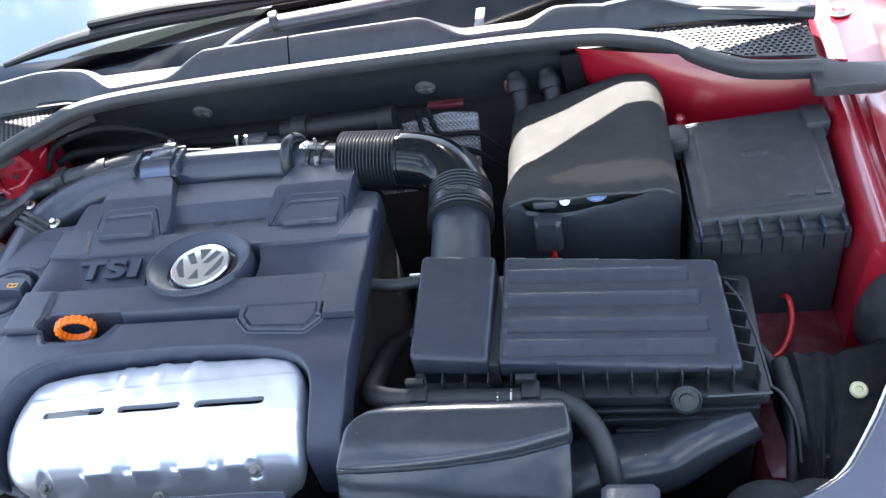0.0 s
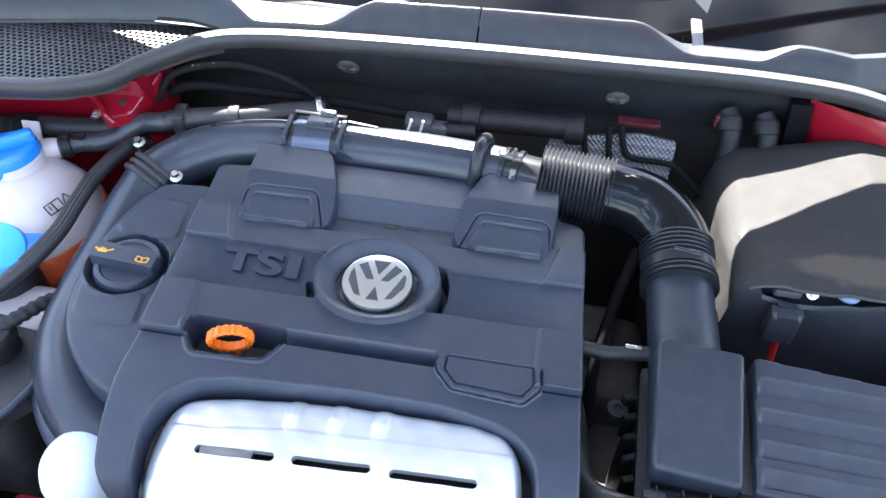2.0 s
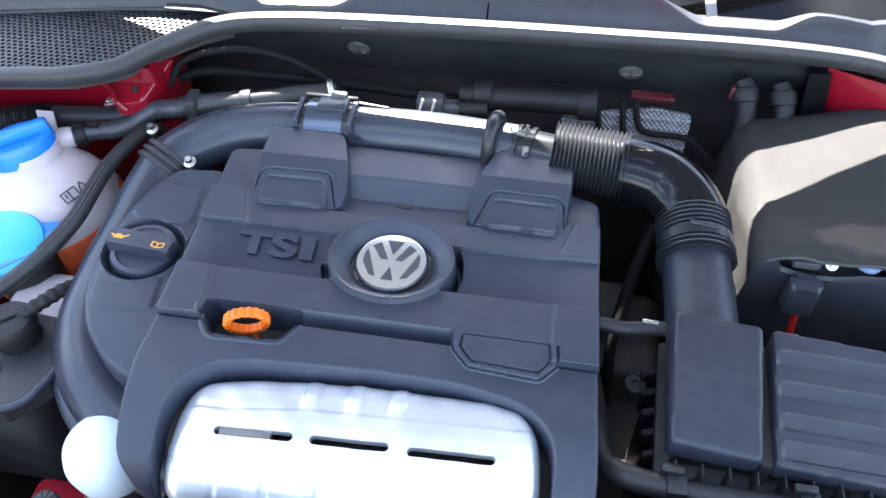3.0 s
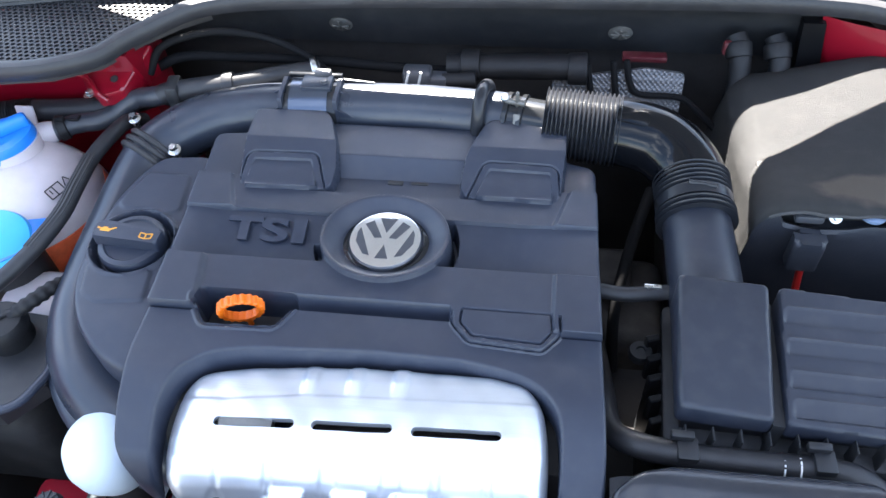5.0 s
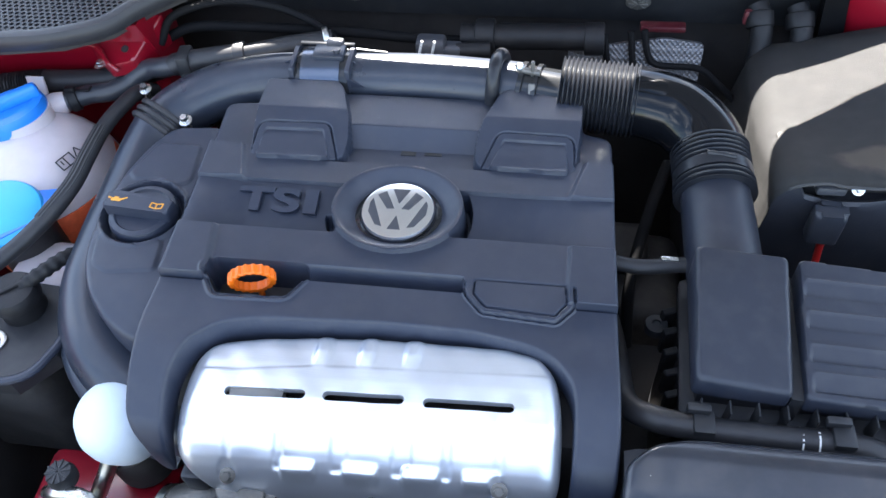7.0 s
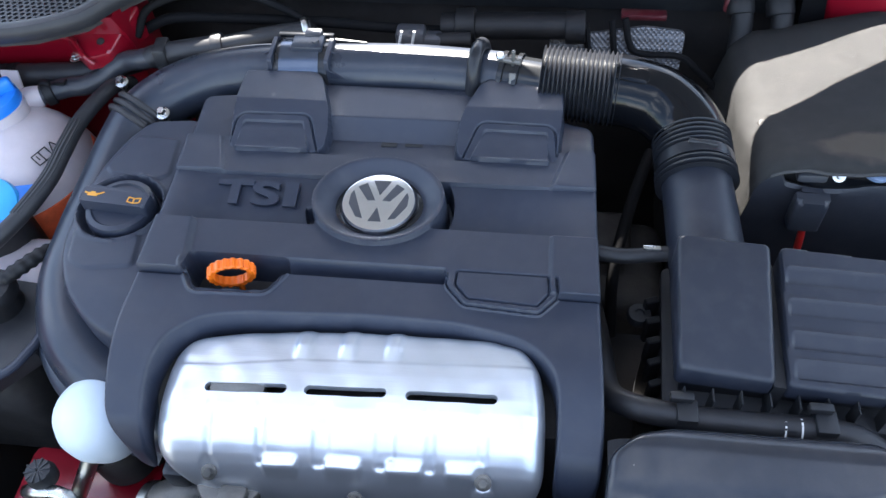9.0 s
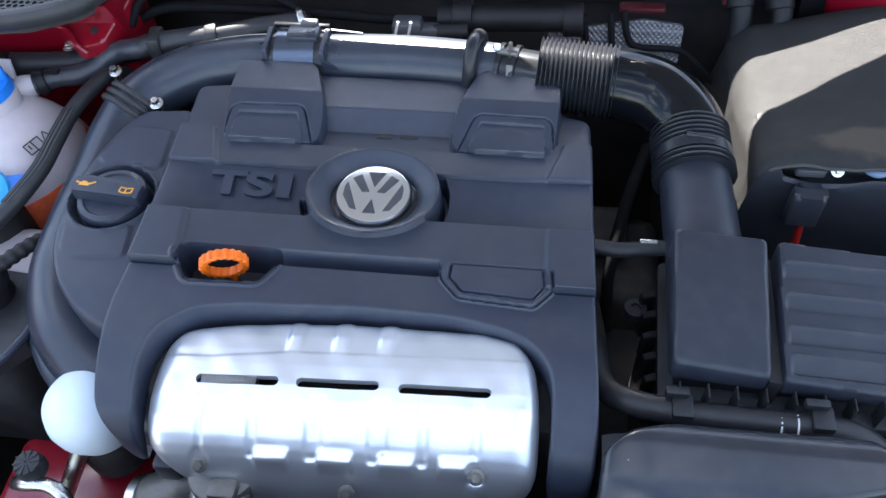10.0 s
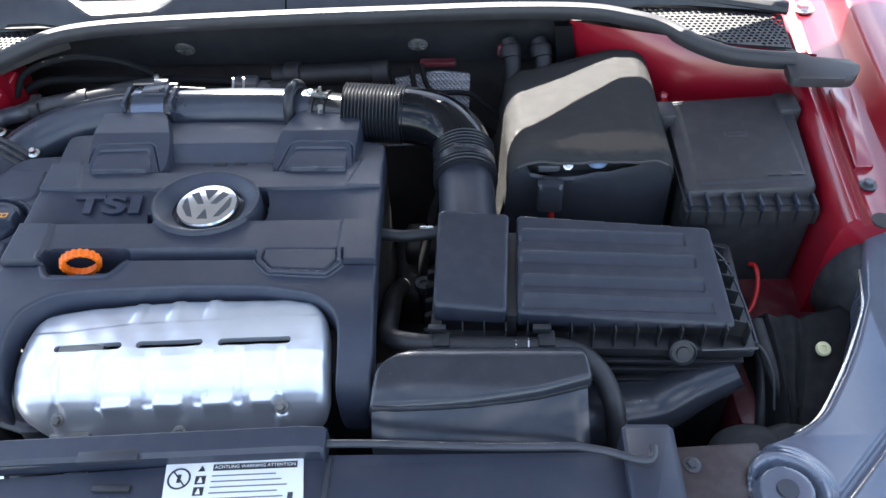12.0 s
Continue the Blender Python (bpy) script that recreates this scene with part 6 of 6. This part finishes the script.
# ---- low front: turbo end, clamps and hoses ----
def low_front():
    root = thing("exhaust_parts", (-0.50, 0.345, 0.75), "cast metal pipe stubs with band clamps under the shield", "pipe")
    part("stub", rod((-0.476, 0.345, 0.78), (-0.476, 0.350, 0.880), 0.027, 28, bevel=0.004), ALU_ROUGH, root)
    part("casting", join(rbox(-0.470, 0.333, 0.878, 0.022, 0.016, 0.018, 0.004), rbox(-0.490, 0.336, 0.870, 0.012, 0.012, 0.020, 0.003), ball((-0.462, 0.332, 0.868), 0.010, 16)), ALU_ROUGH, root)
    part("band_clamp", lathe([(0.029, 0.840), (0.0315, 0.843), (0.0315, 0.853), (0.029, 0.856)], (-0.476, 0.347, 0), 32), STEEL, root)
    for i in range(14):
        a = radians(180 + 14 * i)
        # dark blocks on the band stand for its shaded slots
        part("clamp_slot", rbox(-0.476 + 0.0318 * math.cos(a), 0.347 + 0.0318 * math.sin(a), 0.848, 0.004, 0.002, 0.008, 0.0005, 1, Matrix.Rotation(a + math.pi / 2, 4, "Z")), SHADOW, root)
    part("elbow", tube([(-0.560, 0.340, 0.812), (-0.535, 0.345, 0.826), (-0.515, 0.350, 0.831), (-0.50, 0.36, 0.822)], 0.0185, 20), ALU_ROUGH, root)
    part("steel_ring", lathe([(0.020, -0.005), (0.0225, -0.004), (0.0225, 0.004), (0.020, 0.005)], (0, 0, 0), 28, Matrix.Translation((-0.556, 0.340, 0.814)) @ Matrix.Rotation(radians(75), 4, "Y")), STEEL, root)
    part("lug", rbox(-0.526, 0.356, 0.858, 0.020, 0.016, 0.026, 0.004), PLASTIC_WORN, root)
    part("yellow_tag", rbox(-0.507, 0.352, 0.894, 0.004, 0.008, 0.010, 0.001), YELLOW, root)
    part("lower_pipe", tube([(-0.62, 0.31, 0.70), (-0.45, 0.33, 0.74), (-0.30, 0.34, 0.76), (-0.22, 0.35, 0.72)], 0.03, 18), SHADOW, root)
    cap = thing("silver_cap", (-0.603, 0.385, 0.83), "pale silver dome-shaped cap beside the cover's leg", "cap")
    part("dome", lathe([(0.026, -0.032), (0.0315, -0.020), (0.0345, -0.004), (0.0335, 0.009), (0.0290, 0.021), (0.020, 0.030), (0.009, 0.0340), (0.001, 0.0345)], (-0.599, 0.388, 0.872), 48, Matrix.Rotation(radians(10), 4, "X")), WHITE_PAINT, cap)
    part("neck", rod((-0.601, 0.386, 0.80), (-0.601, 0.385, 0.845), 0.026, 24), SHADOW, cap)
    valve = thing("ac_valve", (-0.62, 0.335, 0.80), "chrome pipe with black ribbed service cap", "valve")
    part("cap", join(lathe([(0.011, 0.845), (0.012, 0.852), (0.010, 0.860), (0.004, 0.861)], (-0.640, 0.345, 0), 20), *[rbox(-0.640, 0.345, 0.8605, 0.0015, 0.021, 0.002, 0.0003, 1, Matrix.Rotation(radians(a), 4, "Z")) for a in (0, 36, 72, 108, 144)]), PLASTIC_DARK, valve)
    part("pipe", tube([(-0.660, 0.338, 0.83), (-0.645, 0.334, 0.842), (-0.625, 0.334, 0.845), (-0.610, 0.328, 0.842), (-0.602, 0.315, 0.825)], 0.0058, 16), STEEL, valve)
    part("riser", rod((-0.632, 0.328, 0.80), (-0.600, 0.364, 0.862), 0.0070, 16), STEEL, valve)
    part("red_panel", rbox(-0.635, 0.345, 0.765, 0.130, 0.10, 0.05, 0.010), RED, valve, "red painted panel beneath")


low_front()


# ---- reservoir corner ----
def coolant_tank():
    root = thing("coolant_tank", (-0.785, 0.655, 0.70), "milky coolant tank with blue screw cap and pink coolant", "coolant tank")
    c = (-0.797, 0.650, 0.852)
    body = ball(c, 0.083, 48, (1.0, 1.0, 0.97))
    for v in body.verts:
        d = v.co - Vector(c)
        if d.z < 0:   # the lower half goes down straighter than a ball
            flat = math.hypot(d.x, d.y)
            wide = 0.083 * (1 - (-d.z / 0.0815) ** 4) ** 0.25 if d.z > -0.0805 else flat
            d = Vector((d.x * wide / max(flat, 1e-6), d.y * wide / max(flat, 1e-6), d.z))
        ang = math.atan2(d.y, d.x)
        v.co = Vector(c) + d * (1 + 0.018 * abs(math.cos(3.5 * ang + 0.4)) ** 14 * max(0, min(1, (0.075 - abs(d.z)) * 30)))
    part("tank", body, WHITE_TANK, root)
    level = [0.023, 0.020, 0.015, 0.008, 0.0]
    low = lathe([(0.060, -0.078), (0.077, -0.070), (0.0830, -0.055), (0.0838, -0.036), (0.0838, -0.018)] + [(0.0838 * math.sqrt(1 - (h / 0.083) ** 2), h) for h in level[::-1]] + [(0.078, 0.0235)], c, 64)
    part("coolant", low, COOLANT, root, "orange-pink coolant in the lower half")
    part("neck", rod((-0.803, 0.668, 0.90), (-0.805, 0.672, 0.936), 0.034, 28), WHITE_TANK, root)
    tilt = Matrix.Rotation(radians(-8), 4, "Y") @ Matrix.Rotation(radians(-6), 4, "X")
    cap = part("cap", lathe([(0.036, -0.014), (0.0375, -0.004), (0.0360, 0.004), (0.0270, 0.0060), (0.0260, 0.0045), (0.001, 0.0045)], (-0.811, 0.673, 0.938), 48, tilt), BLUE, root, "blue ribbed screw cap")
    part("cap_grip", rbox(-0.811, 0.673, 0.948, 0.070, 0.012, 0.016, 0.004, 3, tilt @ Matrix.Rotation(radians(38), 4, "Z")), BLUE, cap)
    part("spout", tube([(-0.803, 0.692, 0.895), (-0.795, 0.702, 0.910), (-0.788, 0.709, 0.915), (-0.778, 0.715, 0.915)], lambda t: 0.017 - 0.006 * t, 18), WHITE_TANK, root)
    part("tab", rbox(-0.815, 0.728, 0.915, 0.020, 0.003, 0.036, 0.001, 2, Matrix.Rotation(radians(-15), 4, "X")), WHITE_TANK, root)
    # printed symbols
    face = Vector((0.66, -0.20, 0.72)).normalized()
    seat = Matrix.Translation(Vector(c) + face * 0.0828) @ face.to_track_quat("Z", "Y").to_matrix().to_4x4() @ Matrix.Rotation(radians(-5), 4, "Z")
    strokes = [(-0.0085, 0, 0.011, 0), (0.0085, 0, 0.011, 0), (0, -0.001, 0.011, 0), (-0.0042, 0.0052, 0.0085, 90), (0.0042, 0.0052, 0.0085, 90), (-0.0042, -0.0055, 0.0085, 90), (0.0042, -0.0055, 0.0085, 90), (-0.0042, 0.0008, 0.005, 0),
               (0.0155, -0.004, 0.011, 90), (0.0128, 0.001, 0.011, -27), (0.0182, 0.001, 0.011, 27)]
    for x, y, size, a in strokes:
        bar = rbox(x, y, 0, 0.0011, size, 0.0006, 0, 1, Matrix.Rotation(radians(a), 4, "Z"))
        bar.transform(seat)
        part("symbol_stroke", bar, INK, root)
    return root


coolant_tank()


def washer_filler():
    root = thing("washer_filler", (-0.765, 0.565, 0.70), "pale blue flip cap of the washer bottle", "washer cap")
    part("neck", rod((-0.768, 0.565, 0.72), (-0.768, 0.565, 0.893), 0.030, 28), PLASTIC_DARK, root)
    tilt = Matrix.Rotation(radians(10), 4, "X") @ Matrix.Rotation(radians(8), 4, "Y")
    part("cap", lathe([(0.036, -0.016), (0.0385, -0.008), (0.0385, 0.0), (0.036, 0.004), (0.030, 0.0055), (0.001, 0.0050)], (-0.779, 0.566, 0.905), 44, tilt), BLUE_PALE, root, "pale blue cap")
    part("flap", prism(round2d([(-0.764, 0.598), (-0.735, 0.604), (-0.733, 0.580), (-0.745, 0.56), (-0.775, 0.530), (-0.80, 0.522), (-0.795, 0.545)], 0.006), 0.893, 0.905, 0.003), BLUE, root)
    part("bottle", rbox(-0.735, 0.535, 0.80, 0.075, 0.07, 0.15, 0.018, 3), WHITE_TANK, root, "milky washer bottle")


washer_filler()


def left_hoses():
    root = thing("coolant_hose", (-0.72, 0.66, 0.85), "ribbed black coolant hose across the tank", "hose")
    part("hose", tube([(-0.80, 0.455, 0.905), (-0.756, 0.512, 0.905), (-0.728, 0.554, 0.914), (-0.713, 0.592, 0.922), (-0.711, 0.628, 0.926), (-0.711, 0.664, 0.927), (-0.704, 0.698, 0.928), (-0.697, 0.724, 0.925), (-0.692, 0.745, 0.91)], 0.0078, 18, 8), RUBBER, root)
    for k in range(4):
        a = radians(50 + 25 * k)
        off = Vector((0.0076 * math.cos(a), 0, 0.0076 * math.sin(a)))
        part("hose_rib", tube([Vector(p) + off for p in [(-0.728, 0.554, 0.914), (-0.713, 0.592, 0.922), (-0.711, 0.628, 0.926), (-0.711, 0.664, 0.927)]], 0.0013, 6, 6), RUBBER, root)
    root2 = thing("return_hose", (-0.70, 0.72, 0.90), "grey return hose with spring clip", "hose")
    part("hose", tube([(-0.783, 0.712, 0.915), (-0.759, 0.728, 0.915), (-0.737, 0.733, 0.916), (-0.718, 0.742, 0.920), (-0.704, 0.749, 0.928), (-0.690, 0.752, 0.934), (-0.674, 0.749, 0.939), (-0.658, 0.749, 0.943)], 0.0105, 16, 8), PLASTIC_WORN, root2)
    part("clip", join(lathe([(0.0118, -0.005), (0.0130, -0.004), (0.0130, 0.004), (0.0118, 0.005)], (0, 0, 0), 24, Matrix.Translation((-0.772, 0.7195, 0.915)) @ Matrix.Rotation(radians(34), 4, "Z") @ Matrix.Rotation(radians(88), 4, "Y")), rbox(-0.770, 0.719, 0.9285, 0.010, 0.006, 0.006, 0.001), rbox(-0.758, 0.722, 0.926, 0.012, 0.0025, 0.0025, 0.0008), rbox(-0.752, 0.725, 0.926, 0.0025, 0.008, 0.0025, 0.0008)), HOSE_OLD, root2)
    pts = [(-0.95, 0.708, 0.915), (-0.88, 0.728, 0.915), (-0.84, 0.740, 0.915), (-0.815, 0.745, 0.915)]
    root3 = thing("corrugated_conduit", (-0.86, 0.715, 0.90), "black corrugated cable conduit by the tower", "conduit")
    part("conduit", tube(pts, lambda t: 0.0125 + 0.0016 * math.cos(t * 2 * math.pi * 34), 18, 60), RUBBER, root3)
    part("sleeve", tube([(-0.817, 0.745, 0.915), (-0.785, 0.749, 0.914), (-0.75, 0.754, 0.914), (-0.715, 0.766, 0.915), (-0.69, 0.78, 0.915)], 0.0128, 16), RUBBER, root3)
    mount = thing("engine_mount", (-0.735, 0.46, 0.70), "dark engine mount arm with large bolt", "engine mount")
    part("arm", loft([[(-0.82, 0.40, z), (-0.705, 0.408, z), (-0.678, 0.440, z), (-0.678, 0.475, z), (-0.700, 0.510, z), (-0.82, 0.52, z)] for z in (0.858, 0.870, 0.875)]), PLASTIC_DARK, mount)
    # lower body coloured darker for the shade beneath the arm
    part("mount_body", rbox(-0.765, 0.462, 0.78, 0.13, 0.09, 0.155, 0.02, 3), SHADOW, mount)
    part("arm_rim", tube([(-0.81, 0.403, 0.877), (-0.708, 0.411, 0.877), (-0.683, 0.441, 0.877), (-0.682, 0.472, 0.877), (-0.702, 0.505, 0.877)], 0.004, 10, 6), PLASTIC, mount)
    part("boss", lathe([(0.019, 0.870), (0.020, 0.876), (0.0185, 0.890), (0.0225, 0.892), (0.0230, 0.899), (0.0200, 0.904), (0.012, 0.9055), (0.004, 0.905)], (-0.730, 0.484, 0), 32), HOSE_OLD, mount)
    part("cap_rib", rbox(-0.730, 0.484, 0.906, 0.030, 0.004, 0.003, 0.001, 2, Matrix.Rotation(radians(40), 4, "Z")), HOSE_OLD, mount)
    bolt((-0.741, 0.447, 0.877), 0.007, 0.006, mount)
    part("vent_tube", tube([(-0.722, 0.490, 0.902), (-0.706, 0.503, 0.908), (-0.694, 0.522, 0.906), (-0.688, 0.540, 0.895)], lambda t: 0.0065 + 0.0006 * math.cos(t * 50), 14, 16), HOSE_OLD, mount)


left_hoses()


# ---- along the bulkhead ----
def bulkhead_lines():
    h = thing("heater_hose", (-0.62, 0.765, 0.93), "black hose with clip along the bulkhead", "hose")
    part("hose", tube([(-0.662, 0.748, 0.941), (-0.655, 0.750, 0.944), (-0.62, 0.753, 0.950), (-0.585, 0.757, 0.954)], 0.0112, 18), RUBBER, h)
    part("sleeve", tube([(-0.590, 0.756, 0.954), (-0.565, 0.762, 0.956), (-0.545, 0.769, 0.957), (-0.525, 0.777, 0.956), (-0.500, 0.787, 0.954)], 0.0092, 18), PLASTIC_DARK, h)
    part("sleeve_end", rod((-0.594, 0.7555, 0.9535), (-0.582, 0.7575, 0.9545), 0.0125, 20, bevel=0.002), RUBBER, h)
    part("clip", rbox(-0.647, 0.7505, 0.9455, 0.014, 0.0255, 0.0265, 0.003, 2, Matrix.Rotation(radians(6), 4, "Z")), PLASTIC_DARK, h)
    part("clip_foot", rbox(-0.640, 0.739, 0.929, 0.020, 0.006, 0.022, 0.002), PLASTIC_DARK, h)
    part("steel_band", lathe([(0.012, -0.003), (0.0128, -0.002), (0.0128, 0.002), (0.012, 0.003)], (0, 0, 0), 24, Matrix.Translation((-0.505, 0.785, 0.9545)) @ Matrix.Rotation(radians(22), 4, "Z") @ Matrix.Rotation(radians(90), 4, "Y")), STEEL, h)
    w = thing("wiring_loom", (-0.60, 0.80, 0.94), "thin black wiring loom on the bulkhead", "wiring")
    part("loom", tube([(-0.690, 0.785, 0.94), (-0.672, 0.80, 0.966), (-0.62, 0.815, 0.975), (-0.57, 0.82, 0.968), (-0.53, 0.815, 0.955), (-0.505, 0.808, 0.940), (-0.49, 0.80, 0.915), (-0.48, 0.80, 0.88)], 0.0042, 12), LOOM, w)
    part("loom", tube([(-0.70, 0.80, 0.93), (-0.66, 0.81, 0.945), (-0.60, 0.82, 0.94), (-0.50, 0.825, 0.935), (-0.42, 0.825, 0.93), (-0.36, 0.83, 0.925), (-0.30, 0.84, 0.92)], 0.0055, 12), LOOM, w)
    f = thing("fuel_line", (-0.43, 0.79, 0.93), "black fuel rail and pipe behind the intake pipe", "pipe")
    part("line", tube([(-0.53, 0.770, 0.940), (-0.46, 0.768, 0.940), (-0.415, 0.766, 0.942)], 0.011, 16), HOSE_OLD, f)
    part("valve", join(rbox(-0.398, 0.790, 0.943, 0.030, 0.020, 0.028, 0.004), rbox(-0.376, 0.788, 0.945, 0.018, 0.016, 0.014, 0.003)), EMBLEM_DARK, f, "grey solenoid valve")
    part("nozzle", rod((-0.372, 0.788, 0.945), (-0.338, 0.790, 0.946), 0.0075, 14), HOSE_OLD, f)
    part("pin", rod((-0.405, 0.752, 0.958), (-0.398, 0.748, 0.985), 0.0014, 6), STEEL, f)
    part("pin", rod((-0.392, 0.752, 0.958), (-0.386, 0.748, 0.985), 0.0014, 6), STEEL, f)
    v = thing("vacuum_pump_pipe", (-0.29, 0.80, 0.94), "thick black pipe with collars on the bulkhead", "pipe")
    part("pipe", tube([(-0.37, 0.815, 0.942), (-0.30, 0.815, 0.945), (-0.235, 0.815, 0.947)], 0.0135, 18), HOSE_OLD, v)
    for x in (-0.345, -0.235):
        part("collar", rod((x - 0.010, 0.815, 0.9445), (x + 0.010, 0.815, 0.9455), 0.0165, 20, bevel=0.002), HOSE_OLD, v)
    m = thing("heat_mat", (-0.18, 0.83, 0.88), "embossed silver heat mat on the bulkhead", "heat mat")
    seat = Matrix.Translation((-0.165, 0.815, 0.905)) @ Matrix.Rotation(radians(68), 4, "X")
    part("mat", prism(round2d([(-0.095, -0.06), (0.036, -0.055), (0.040, 0.033), (0.0, 0.037), (-0.095, 0.022)], 0.005), -0.003, 0.004, 0.002, 2, None, seat), FOIL, m)
    for line in ([(-0.021, 0.046), (-0.015, 0.022), (-0.004, 0.011), (0.036, 0.009), (0.056, -0.004), (0.085, -0.030)],
                 [(-0.034, 0.044), (-0.027, 0.006), (-0.012, -0.008), (0.028, -0.012), (0.058, -0.030), (0.085, -0.050)],
                 [(-0.060, 0.040), (-0.054, 0.010), (-0.046, -0.012), (-0.030, -0.030)]):
        part("mat_bead", tube([seat @ Vector((u, v, 0.0075)) for u, v in line], 0.0034, 8), LOOM, m, "thin black line across the mat")
    r = thing("red_bracket", (-0.16, 0.84, 0.94), "narrow red painted bracket on the bulkhead", "bracket")
    part("plate", rbox(-0.166, 0.846, 0.940, 0.046, 0.012, 0.007, 0.002), RED_DARK, r)
    part("plate", rbox(-0.080, 0.842, 0.958, 0.022, 0.008, 0.016, 0.003), RED_DARK, r)
    b = thing("bulkhead_connectors", (-0.06, 0.82, 0.94), "grey-black hose connectors at the bulkhead", "connector")
    for x in (-0.078, -0.040):
        part("connector", tube([(x, 0.852, 0.966), (x + 0.004, 0.842, 0.958), (x + 0.006, 0.828, 0.942), (x + 0.006, 0.815, 0.90), (x + 0.006, 0.815, 0.78)], 0.0105, 16), HOSE_OLD, b)
        part("collar", rod((x + 0.002, 0.846, 0.962), (x + 0.004, 0.835, 0.951), 0.0135, 18, bevel=0.002), HOSE_OLD, b)
    for c in ((-0.684, 0.719, 0.935), (-0.622, 0.671, 0.940)):
        s = thing("screw", (c[0], c[1], 0.92), "zinc flange screw beside the intake pipe", "screw", "zinc screws")
        part("shank", rod((c[0], c[1], 0.915), (c[0], c[1], 0.934), 0.0040, 12), STEEL, s)
        bolt(c, 0.0041, 0.006, s, "head", Matrix.Rotation(radians(15), 4, "X"))


bulkhead_lines()
